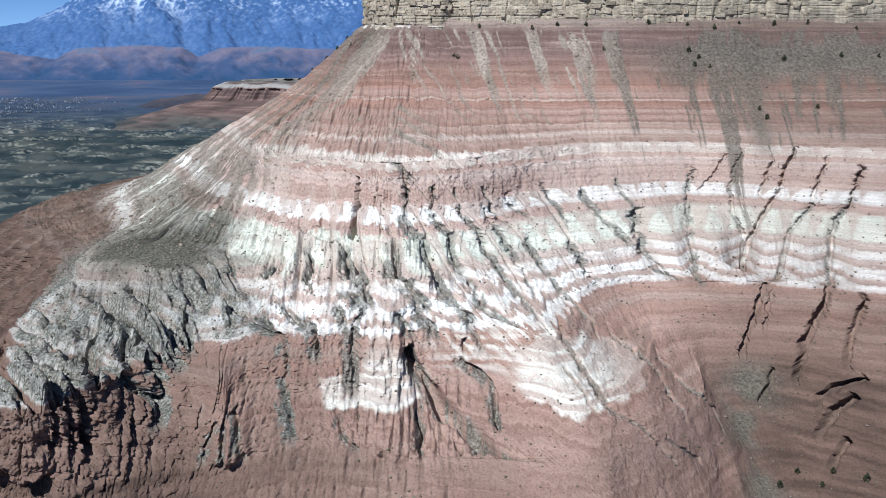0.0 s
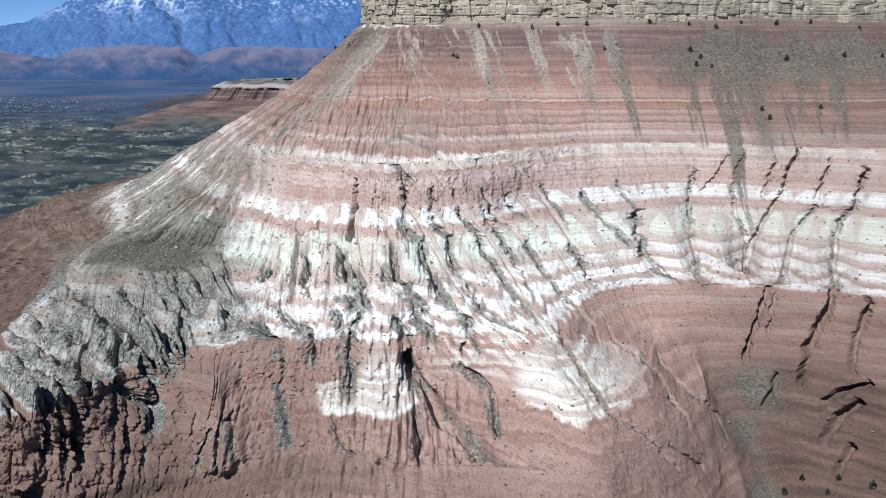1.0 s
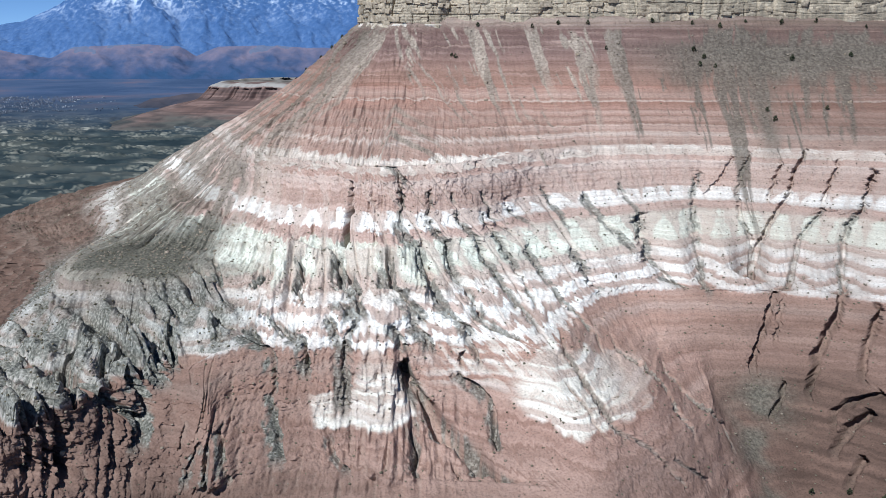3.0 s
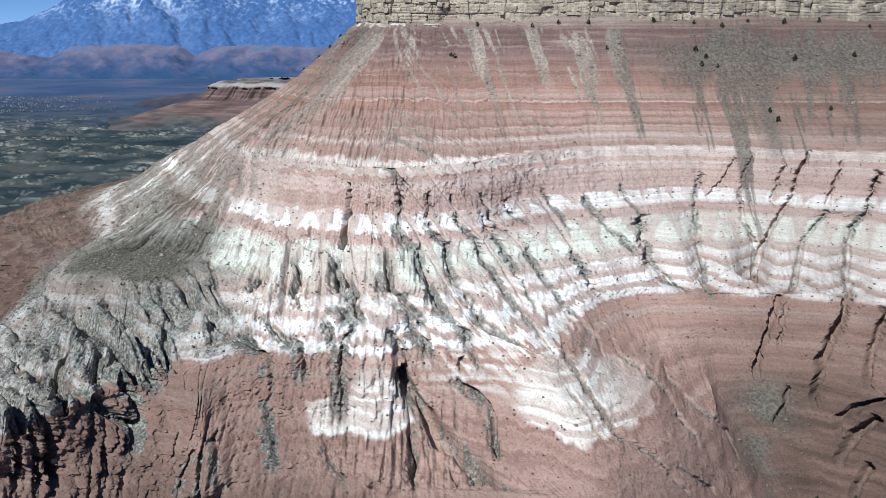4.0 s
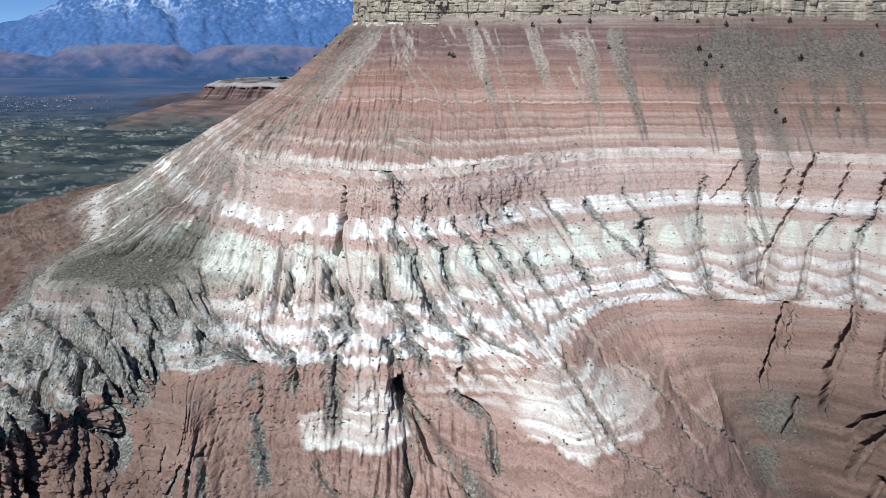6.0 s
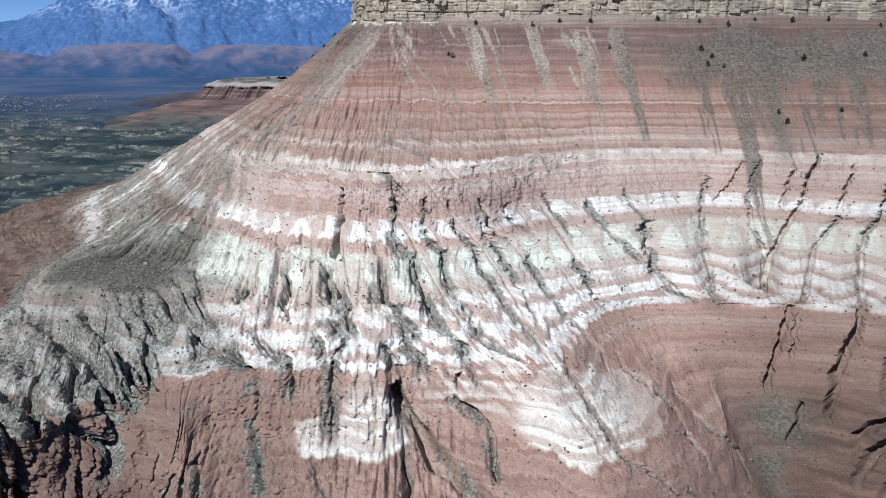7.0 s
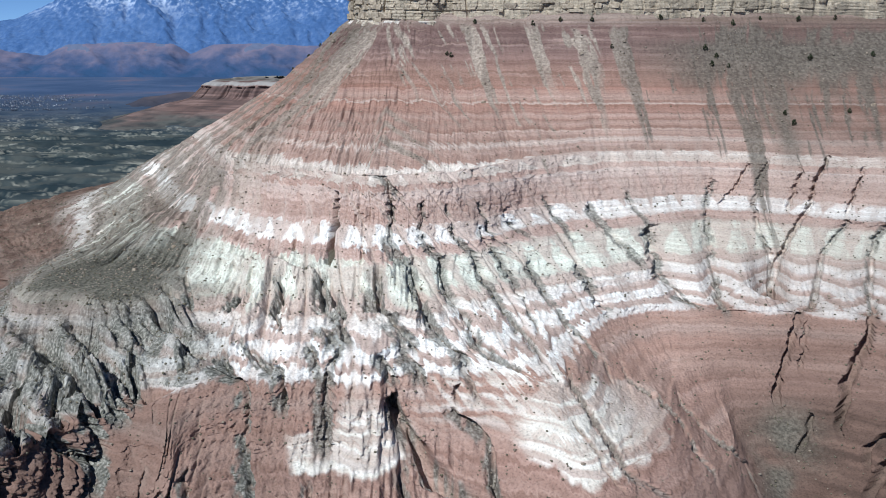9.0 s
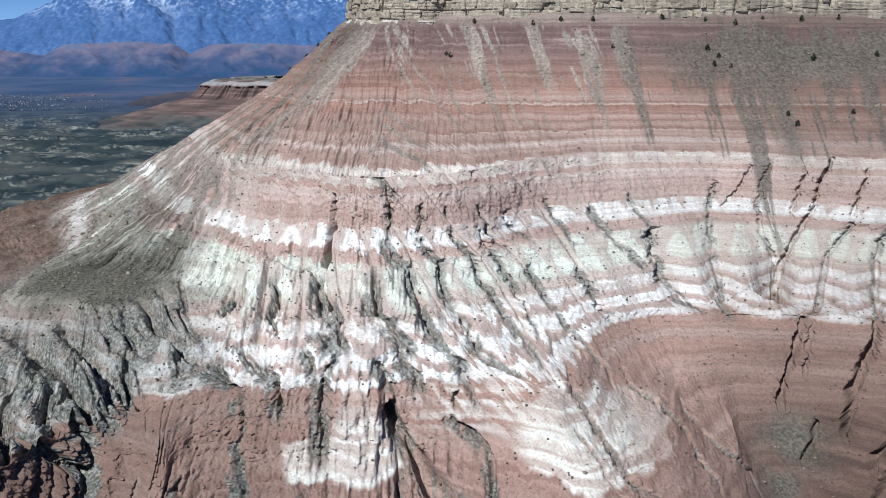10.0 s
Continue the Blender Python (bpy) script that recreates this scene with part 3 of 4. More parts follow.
        a = np.abs(d) / (half * (0.45 + 0.75 * pinch[k]))
        slot = np.clip((1.1 - a) * 4, 0, 1) if wing == 0 else np.clip((1.2 - a) * 1.9, 0, 1)
        left = np.clip(1 + d / (wing + 0.6 * half + 0.3), 0, 1)
        bank = np.where(d < 0, left, np.clip(1 - d / (0.35 * wing + 0.8 * half), 0, 1))
        D[k] -= win * ((0.65 if wing > 0 else 1.0) * deep * slot + (0.5 if wing > 1 else 0.2) * deep * bank + 0.1 * deep * np.exp(-(d / (4 + wing)) ** 2))
        if min(cs) > 85 and max(hs) > 205 and min(hs) < 212:
            # the wall of the amphitheatre swells between its gullies
            D[k] -= win * 9 * smooth(234, 210, Z[k]) * np.exp(-(d / 6.5) ** 2)
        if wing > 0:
            # only the bank turned from the sun: rubble with its shade in the grey
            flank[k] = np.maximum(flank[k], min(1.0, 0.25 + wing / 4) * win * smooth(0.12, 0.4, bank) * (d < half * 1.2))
        near[k] = np.maximum(near[k], win * np.exp(-(d / (half * 1.2 + 1.0)) ** 2))
    # an undercut below the tip of the spur, and no cut deeper than the tip allows
    D -= 10 * smooth(4.32, 4.1, U + 0.25 * (fbm(X / 6, Z / 6, 39, 3) - 0.5)) * smooth(176.5, 173, Z + 9 * (fbm(X / 7, Z * 0, 49, 3) - 0.5)) * smooth(150, 168, Z + 12 * (fbm(X / 5, Z * 0, 38, 3) - 0.5))
    D = np.maximum(D, -(7.5 + 14 * smooth(0.12, 0.5, np.abs(U - 4))) - 4 * smooth(178, 174, Z))
    # broken rock: coarse on the gully banks and low on the spur, fine elsewhere
    broken = np.clip(0.22 + 0.24 * (1 - upper) * (1 - 0.8 * lower * smooth(6.8, 7.4, U)) + 0.12 * upper * smooth(280, 268, Z) + 0.75 * flank + 0.5 * near + 0.25 * smooth(6.4, 5.4, U) * smooth(222, 212, Z) + 0.2 * steep + 0.5 * smooth(2.9, 2.5, U) * smooth(210, 204, Z) + 0.5 * smooth(6.6, 5.6, U) * smooth(199, 195, sb) - 0.08 * upper, 0.06, 1.2)
    crag = np.abs(2 * fbm(X / 4 + 0.2 * warp, Q / 3.4, 42, 3) - 1)
    crag2 = np.abs(2 * fbm(X / 1.5, Q / 1.2, 43, 3) - 1)
    D += broken * (2.0 * (crag - 0.25) + 1.7 * (crag2 - 0.25)) + 0.4 * (fbm(X / 1.6, Q / 1.2, 44, 3) - 0.5) + 1.2 * (fbm(X / 16, Q / 12, 41, 2) - 0.5)
    D += 5.0 * (smooth(2.9, 2.4, U) * smooth(210, 202, Z) + 0.5 * smooth(6.2, 5.4, U) * smooth(198, 192, sb) * smooth(2.6, 3.2, U)) * (np.abs(2 * fbm(K / 8, Z / 12, 40, 4) - 1) - 0.3)
    # where the slope is gentle the relief stands up rather than out
    fall = np.linalg.norm(np.gradient(B, axis=0), axis=2) / np.abs(np.gradient(z))[:, None]
    flatness = smooth(1.8, 3.4, fall)
    edge_b = smooth(-0.5, 0.5, Z - 208.6 + 1.6 * (fbm(A / 7, Z * 0, 46, 3) - 0.5))
    step_up = 6.5 * smooth(5.4, 4.9, U) * smooth(2.0, 2.8, U) * (edge_b - 0.5) * smooth(216, 211, Z)
    ridge_x, ridge_y = 0.62 * X - 0.78 * Y, 0.78 * X + 0.62 * Y
    fin = np.abs(2 * vnoise(ridge_y / 7 + 0.4 * fbm(ridge_x / 14, ridge_y / 14, 47, 3), ridge_x / 45, 48) - 1)
    fin2 = np.abs(2 * vnoise(ridge_y / 3.2 + 0.5 * fbm(ridge_x / 8, ridge_y / 8, 67, 3), ridge_x / 18, 68) - 1)
    step_up = step_up + spur * smooth(-0.5, 1.5, sb - 199) * (9.0 * (np.minimum(fin * 1.4, 1) ** 0.9 - 0.6) + 3.6 * (np.minimum(fin2 * 1.4, 1) - 0.6))
    P = np.dstack([B + (N * D[:, :, None]) * (1 - (0.85 * flatness)[:, :, None]), Z + 0.85 * flatness * D * (1 - 0.5 * shelf * (1 - spur)) + step_up])
    bed = P[:, :, 2] + 4 * smooth(5.6, 5.0, U) * smooth(208, 202, Z)
    # the beds weather into teeth and drips along the fall line
    F = np.where(Z > 252, C, L)
    teeth = 2.6 * (fbm(F / 1.9, Z / 7, 112, 3) - 0.5) + 1.5 * (fbm(F / 0.8, Z / 4, 113, 2) - 0.5) + 2.4 * (fbm(F / 7, Z / 12, 114, 3) - 0.5)
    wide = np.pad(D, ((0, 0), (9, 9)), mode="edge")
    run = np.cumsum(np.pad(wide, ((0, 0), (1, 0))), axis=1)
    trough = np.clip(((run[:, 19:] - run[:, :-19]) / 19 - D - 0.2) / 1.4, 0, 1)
    # rubble that streaks down from the foot of the cliff, and covers the far right of the upper slope
    thick = 0.55 * fbm((C + warp * 0.5) / 11, Z / 160, 51, 3) + 0.45 * fbm(C / 3.6, Z / 70, 50, 3)
    reach = 300 - 95 * fbm(C / 9, S * 0, 52, 3) ** 1.4
    talus = smooth(0.5, 0.56, thick + 0.34 * (fbm(C / 2, Z / 7, 57, 4) - 0.5) - 0.10 * smooth(reach + 12, reach - 14, Z)) * smooth(reach - 16, reach + 10, Z) * smooth(0.0, 0.5, fbm(C / 3, Z / 9, 5, 3) + (306 - Z) / 9) * 0.8
    right = smooth(11.1, 12.2, U)
    talus = np.maximum(talus, 0.85 * right * smooth(274, 288, Z + 16 * (fbm(C / 12, S * 0, 53, 3) - 0.5)) * smooth(304, 297, Z))
    talus = np.maximum(talus, 0.8 * np.exp(-((C - 183) / (7 + 5 * smooth(262, 290, Z))) ** 2) * smooth(240, 256, Z) * smooth(306, 300, Z))
    talus = np.maximum(talus, 0.7 * smooth(5.9, 5.0, U) * smooth(0.44, 0.6, fbm(S / 8, Z / 50, 56, 4)) * smooth(214, 240, Z + 14 * smooth(4.4, 2.8, U)))
    talus = np.maximum(talus, 0.85 * smooth(5.3, 4.5, U) * smooth(209, 212, Z) * smooth(252, 240, Z) * smooth(0.34, 0.5, 0.6 * fbm(K / 6, Z / 6, 60, 4) + 0.4 * fbm(L / 4, Z / 30, 61, 3)))
    scrubby = smooth(0.34, 0.5, fbm(A / 25, Z / 12, 54, 4))
    bench = smooth(5.1, 4.6, U) * smooth(0.25, 0.42, fbm(A / 25, Z / 6, 54, 4)) * smooth(208.8, 209.8, Z) * smooth(2.6, 3.2, U + 0.5 * (fbm(X / 8, Q / 8, 14, 3) - 0.5)) * smooth(226, 217, Z + 8 * (fbm(X / 12, Q / 9, 13, 3) - 0.5))
    wadi = np.exp(-((X - np.interp(Z, [145, 160, 172], [114, 116, 124])) / 9) ** 2) * (U > 8.5) * smooth(178, 168, Z) * scrubby * 0.8
    # pale beds low on the nose and in the bowl beside it, striped by thin pink beds
    stripe = 0.35 + 0.65 * smooth(0.42, 0.54, fbm(X / 60, (bed + 1.6 * fbm(X / 9, Q / 9, 9, 2)) / 1.5, 87, 3))
    ragged = 1.6 * (fbm(X / 5, Q / 4, 85, 4) - 0.5)
    tent = smooth(5.86, 5.94, U) * smooth(6.66, 6.56, U) * smooth(179.2, 180.2, bed + ragged) * smooth(187.6, 186.4, bed + ragged)
    tent = np.maximum(tent, smooth(200, 198, bed) * smooth(-0.03, 0.03, U - 6.2 - 0.008 * (bed - 187)) * smooth(0.04, -0.04, U + 0.02 * ragged - 6.52 + 0.012 * (bed - 187)) * smooth(185, 187, bed) * (0.25 + 0.75 * smooth(196, 189, bed + 2 * ragged)))
    rim_low = np.interp(U, [7.2, 7.5, 8.3, 9.0, 9.7], [183.5, 181, 180.6, 181.5, 185])
    rim_top = np.interp(U, [7.2, 7.6, 8.0, 8.5, 9.1, 9.7], [190, 195, 196, 192.5, 187.5, 183])
    bowl = smooth(-0.8, 0.8, bed + 3 * ragged - rim_low) * smooth(0.8, -0.8, bed + 3.5 * ragged - rim_top) * smooth(7.15, 7.4, U) * (0.3 + 0.7 * smooth(9.1, 8.3, U + 0.1 * ragged)) * smooth(9.9, 9.3, U)
    pale = np.maximum(tent * (0.3 + 0.6 * stripe), 0.85 * bowl * (0.1 + 0.9 * stripe))
    pale = np.maximum(pale, 0.4 * smooth(2.8, 2.2, U) * smooth(205, 209, Z) * smooth(-232, -212, X) * smooth(242, 236, Z) * smooth(0.36, 0.5, fbm(A / 16, Z / 8, 88, 4)))
    between = smooth(6.5, 6.9, U) * smooth(8.4, 7.6, U) * smooth(183, 190, Z) * smooth(199, 198, Z)
    pale = np.maximum(pale, between * 0.6 * smooth(0.45, 0.65, 0.5 * fbm(L / 1.6, Z / 14, 7, 3) + 0.5 * fbm(X / 16, bed / 1.3, 69, 3)))
    pale = pale * (1 - 0.9 * flank)
    # brown on the cliffs low and left; right-hand terms paint in lens falloff
    umber = np.clip((0.42 + 0.3 * smooth(5.3, 4.7, U)) * smooth(6.7, 5.5, U) * smooth(199.2, 197.2, bed) + smooth(2.9, 2.3, U) * smooth(213, 206, Z + ragged) + 0.5 * smooth(12.4, 13.2, U) * smooth(182, 168, Z) + 0.3 * smooth(10.5, 12.5, U) * smooth(198, 194, bed) + 0.35 * smooth(178, 168, Z) + (0.3 + 0.25 * upper) * smooth(10.6, 13.0, U) + 0.5 * shelf * smooth(205, 207, Z) * smooth(217, 214, Z), 0, 1)
    # pink and beige waste that hides parts of the pale beds
    cover = np.maximum(flatirons(f, cell, L, Z, 225.7, 5.4, 0.95 + 0.5 * amph, 1.0 + 1.2 * amph, 110), flatirons(f, cell, L, Z, 245.4, 4.4, 0.85 + 0.35 * amph, 1.0 + amph, 120))
    cover = np.maximum(cover, 0.75 * flatirons(f, cell, L, Z, 212.0, 10.0, 1.2, 1.6, 130))
    cover = np.maximum(cover, 0.8 * rill * (1 - 0.6 * amph) * smooth(257, 252, Z))
    cover = cover * smooth(5.2, 5.8, U) + (1 - smooth(5.2, 5.8, U)) * smooth(0.45, 0.6, fbm(L / 6, Z / 5, 89, 3)) * smooth(221, 228, Z) * smooth(258, 252, Z)
    grey_spur = (0.58 + 0.42 * smooth(0.36, 0.56, fbm(X / 6, Q / 5, 78, 4))) * smooth(5.7, 5.2, U) * smooth(1.9, 2.3, U) * smooth(211, 207.5, Z) * (bed > 198)
    grey_spur = np.maximum(grey_spur, 0.5 * smooth(5.4, 4.4, U) * smooth(210, 214, Z) * smooth(232, 222, Z) * smooth(0.4, 0.6, fbm(L / 7, Z / 9, 79, 3)))
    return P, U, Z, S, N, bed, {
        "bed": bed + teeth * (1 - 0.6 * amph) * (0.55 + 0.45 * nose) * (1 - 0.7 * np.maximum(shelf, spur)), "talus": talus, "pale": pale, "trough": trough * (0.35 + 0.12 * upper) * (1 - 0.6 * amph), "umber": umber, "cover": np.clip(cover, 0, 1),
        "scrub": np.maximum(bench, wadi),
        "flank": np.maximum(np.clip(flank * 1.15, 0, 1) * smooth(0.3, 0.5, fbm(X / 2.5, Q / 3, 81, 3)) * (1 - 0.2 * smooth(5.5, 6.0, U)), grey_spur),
        "dust": smooth(11.6, 10.6, U) * (0.4 + 0.6 * smooth(4.2, 5.6, U)) * (0.6 + 0.4 * smooth(0.4, 0.6, fbm(S / 6, Z / 40, 82, 3))),
        # its amph term dims the right-hand beds, lens falloff as colour
        "drape": np.clip(0.7 * smooth(0.5, 0.7, fbm((L + 0.3 * warp) / 2.6, Z / 30, 58, 4)) + 0.4 * amph, 0, 1) * smooth(262, 248, Z) * smooth(196, 199, Z)}


P, U, Z, S, N, bed, attrs = mesa()
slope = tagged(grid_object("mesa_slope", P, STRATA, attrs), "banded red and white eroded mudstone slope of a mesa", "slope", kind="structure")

CLIFF, t, b = material("jointed_sandstone", 0.93)
obj = t.nodes.new("ShaderNodeTexCoord").outputs["Object"]
stain = t.nodes.new("ShaderNodeMapping")
stain.inputs["Scale"].default_value = (0.5, 0.5, 0.06)
t.links.new(obj, stain.inputs["Vector"])
c = ramp(t, [(0.0, (0.29, 0.25, 0.2)), (0.5, (0.46, 0.40, 0.32)), (1.0, (0.60, 0.525, 0.425))], node(t, "ShaderNodeAttribute", attr="tone").outputs["Fac"])
c = mixed(t, 0.6, c, ramp(t, [(0.35, (0.6, 0.62, 0.62)), (0.65, (1.15, 1.12, 1.08))], grain(t, 1.0, 5, stain.outputs[0])), "MULTIPLY")
sep = t.nodes.new("ShaderNodeSeparateXYZ")
t.links.new(obj, sep.inputs[0])
foot = node(t, "ShaderNodeMapRange")
foot.inputs["From Min"].default_value, foot.inputs["From Max"].default_value = 313.2, 311.8
t.links.new(sep.outputs[2], foot.inputs["Value"])
gap = node(t, "ShaderNodeMath", op="MULTIPLY")
t.links.new(foot.outputs[0], gap.inputs[0])
t.links.new(ramp(t, [(0.42, (0, 0, 0)), (0.58, (1, 1, 1))], grain(t, 0.16, 4, obj)), gap.inputs[1])
c = mixed(t, gap.outputs[0], c, (0.62, 0.58, 0.54))
fine = grain(t, 1.2, 8, obj)
c = mixed(t, 0.6, c, ramp(t, [(0.32, (0.6, 0.6, 0.6)), (0.6, (1.1, 1.1, 1.1))], fine), "MULTIPLY")
t.links.new(c, b.inputs["Base Color"])
bumped(t, b, fine, 0.8, 0.7)


# ---- caprock: a recessed wall with blocks standing proud of it ----
def unit_block(seed):
    """A rough block with chamfered edges, one metre across."""
    rnd = random.Random(seed)
    bm = bmesh.new()
    bmesh.ops.create_cube(bm, size=1.0)
    for v in bm.verts:
        v.co += Vector((rnd.uniform(-0.15, 0.15), rnd.uniform(-0.15, 0.15), rnd.uniform(-0.12, 0.12)))
    bmesh.ops.bevel(bm, geom=bm.edges[:], offset=0.035, segments=1, affect="EDGES")
    bmesh.ops.triangulate(bm, faces=[f for f in bm.faces if len(f.verts) > 4])
    me = bpy.data.meshes.new("block")
    bm.to_mesh(me)
    bm.free()
    me.materials.append(CAPROCK)
    return me


rim = spline(CONTOURS[314], steps([(0, 1, 20), (1, 4, 120), (4, 13.4, 950), (13.4, 14, 40)]))
tang = np.gradient(rim, axis=0)
for i in range(40):
    tang[1:-1] = (tang[:-2] + tang[1:-1] + tang[2:]) / 3
outn = np.stack([tang[:, 1], -tang[:, 0]], 1)
outn /= np.linalg.norm(outn, axis=1, keepdims=True)
along = np.concatenate([[0], np.cumsum(np.linalg.norm(np.diff(rim, axis=0), axis=1))])


def rim_bulge(x, y):
    """How far the caprock stands out: a bold buttress at the corner, a notch beside it, then a long wall."""
    front = smooth(720, 690, y)
    return front * (3.5 * smooth(5, -3, x) - 4.5 * np.exp(-((x - 6) / 4.5) ** 2) + 1.2 * np.sin(x / 17.0) + 0.8 * np.sin(x / 6.3 + 1))


def courses(sa, za, tall, wide, seed):
    """Fractured courses: how far each block stands out, its tone, and the joints between blocks."""
    zz = za / tall + 0.5 * fbm(sa / 25, za * 0, seed, 3)
    row = np.floor(zz)
    xx = sa / (wide * (0.6 + 0.9 * lattice(row, row * 0, seed + 1))) + 9 * lattice(row, row * 0 + 3, seed + 2) + 0.25 * fbm(sa / 2, za / 2, seed + 5, 2)
    col = np.floor(xx)
    joint = np.minimum(np.minimum(zz - row, row + 1 - zz) * tall, np.minimum(xx - col, col + 1 - xx) * wide)
    return lattice(row, col, seed + 3), lattice(row, col, seed + 4), joint


zc = np.concatenate([np.linspace(304, 330, 92), [333, 336, 337, 338]])
SA, ZA = np.meshgrid(along, zc)
bulge = rim_bulge(rim[:, 0], rim[:, 1])[None, :]
big, tone1, joint1 = courses(SA, ZA, 5.6, 8.5, 60)
small, tone2, joint2 = courses(SA, ZA, 1.7, 3.4, 66)
bold = 0.6 + 0.8 * smooth(12, -2, rim[:, 0])[None, :]
cd = bulge - 4.6 - 0.05 * (ZA - 312) + bold * (1.7 * (big - 0.5) + 0.6 * (small - 0.5)) + 2.2 * (fbm(SA / 12, ZA / 30, 61, 3) - 0.5) + 0.5 * (fbm(SA / 1.2, ZA / 1.2, 63, 3) - 0.5)
cd -= bold * (0.9 * np.exp(-(joint1 / 0.28) ** 2) + 0.3 * np.exp(-(joint2 / 0.2) ** 2))
cd -= bold * 2.4 * np.exp(-(np.abs(2 * vnoise(SA / 8, ZA / 60, 64) - 1) / 0.07) ** 2)
cd += 1.2 * smooth(312.5, 311, ZA + fbm(SA / 8, ZA * 0, 65, 2))
C = np.dstack([rim[None, :, 0] + outn[None, :, 0] * cd, rim[None, :, 1] + outn[None, :, 1] * cd, ZA])
C[-1, :, :2] = C[-1, :, :2] * 0.2 + np.array([160, 1200]) * 0.8
# tone also falls to the right: darker picture edge put into the block colour
cliff = tagged(grid_object("cliff", C[::-1], CLIFF, {"tone": np.clip(0.6 * tone1 + 0.4 * tone2 - 0.3 * smooth(40, 190, rim[:, 0])[None, :] * (0.5 + fbm(SA / 14, ZA / 9, 70, 3)), 0, 1)[::-1]}), "tan and grey blocky sandstone caprock cliff above the slope", "cliff", kind="structure")

rnd = random.Random(7)
shapes = [unit_block(k) for k in range(14)]
joined = []
made = 0
level = 310.6
while level < 331:
    tall = rnd.uniform(1.8, 4.6)
    at = 150.0
    while at < along[-1] - 4:
        wide = rnd.choice((2.5, 4.0, 6.0)) * rnd.uniform(0.8, 1.3)
        mid = at + wide / 2
        at += wide + rnd.uniform(-0.1, 0.35)
        if rnd.random() < (0.62 if at < 290 else 0.8):
            continue
        x, y = np.interp(mid, along, rim[:, 0]), np.interp(mid, along, rim[:, 1])
        nx, ny = np.interp(mid, along, outn[:, 0]), np.interp(mid, along, outn[:, 1])
        out = float(rim_bulge(x, y)) - 6.0 - 0.05 * (level - 312) + rnd.uniform(-0.5, 0.35) * (2.0 if x < 5 else 1.0)
        h = tall * rnd.choice((0.8, 0.95, 1.0, 1.0, 1.3)) * rnd.uniform(0.95, 1.08)
        m = Matrix.Translation((x + nx * out, y + ny * out, level + h / 2 + rnd.uniform(-0.25, 0.25))) @ Euler((rnd.uniform(-0.04, 0.04), rnd.uniform(-0.04, 0.04), math.atan2(ny, nx) + math.pi / 2 + rnd.uniform(-0.05, 0.05))).to_matrix().to_4x4() @ Matrix.Diagonal((wide, 3.4, h, 1))
        if made < 300 and -60 < x < 190 and level < 327:
            block = new("block", shapes[rnd.randrange(14)])
            block.parent = cliff
            block.matrix_basis = m
            made += 1
        else:
            joined.append((shapes[rnd.randrange(14)], m))
    level += tall


def join(name, pairs, mat, parent=None):
    """Many placed meshes as one mesh."""
    co, quads, loops, start, base = [], [], [], [], 0
    cache = {}
    for me, m in pairs:
        if me.name not in cache:
            v = np.empty(len(me.vertices) * 3)
            me.vertices.foreach_get("co", v)
            li = np.empty(len(me.loops), np.int32)
            me.loops.foreach_get("vertex_index", li)
            ls = np.empty(len(me.polygons), np.int32)
            me.polygons.foreach_get("loop_start", ls)
            cache[me.name] = (v.reshape(-1, 3), li, ls)
        v, li, ls = cache[me.name]
        mm = np.array(m)
        co.append(v @ mm[:3, :3].T + mm[:3, 3])
        start.append(ls + sum_loops(loops))
        loops.append(li + base)
        base += len(v)
    me = bpy.data.meshes.new(name)
    co, loops, start = np.concatenate(co), np.concatenate(loops), np.concatenate(start)
    me.vertices.add(len(co))
    me.vertices.foreach_set("co", co.reshape(-1).astype(np.float32))
    me.loops.add(len(loops))
    me.loops.foreach_set("vertex_index", loops.astype(np.int32))
    me.polygons.add(len(start))
    me.polygons.foreach_set("loop_start", start.astype(np.int32))
    me.update(calc_edges=True)
    me.materials.append(mat)
    ob = new(name, me)
    ob.parent = parent
    return ob


TOTAL = {"n": 0, "last": 0}


def sum_loops(loops):
    """Running count of loops so far."""
    if not loops:
        TOTAL["n"], TOTAL["last"] = 0, 0
    while TOTAL["last"] < len(loops):
        TOTAL["n"] += len(loops[TOTAL["last"]])
        TOTAL["last"] += 1
    return TOTAL["n"]


tagged(join("blocks", joined, CAPROCK, cliff), kind="stuff")


# ---- plain and distance ----
def ledges(x, y):
    """Low terraces that trend across the plain."""
    return fbm(x / 55 + 0.9 * fbm(x / 60, y / 60, 72, 3), y / 42 + 0.5 * fbm(x / 40, y / 40, 74, 3), 71, 6, 0.55)


def plain_height(x, y):
    base = np.interp(y, [-900, 600, 1300, 1900, 2800, 3900, 4900], [108, 112, 122, 128, 140, 155, 170])
    k = smooth(900, 1300, y) * smooth(2600, 2200, y)
    r = ledges(x, y)
    return base + k * (2.2 * smooth(0.5, 0.53, r) + 2 * smooth(0.6, 0.62, r) + 5 * np.maximum(r - 0.5, 0)) + 4 * fbm(x / 22, y / 22, 73, 4)


xs = np.concatenate([np.linspace(-4500, -1300, 70), np.linspace(-1290, -150, 270), np.linspace(-130, 4500, 50)])
ys = np.concatenate([np.linspace(-2500, 900, 30), np.linspace(910, 2400, 270), np.linspace(2420, 4900, 90)])
XX, YY = np.meshgrid(xs, ys)
GZ = plain_height(XX, YY)
LR = ledges(XX, YY)
pale_rise = np.maximum(smooth(0.495, 0.51, LR) * smooth(0.56, 0.53, LR), 0.8 * smooth(0.595, 0.605, LR) * smooth(0.65, 0.62, LR)) * smooth(0.35, 0.6, fbm(XX / 60, YY / 60, 76, 3)) * smooth(900, 1300, YY) * smooth(2500, 2200, YY)
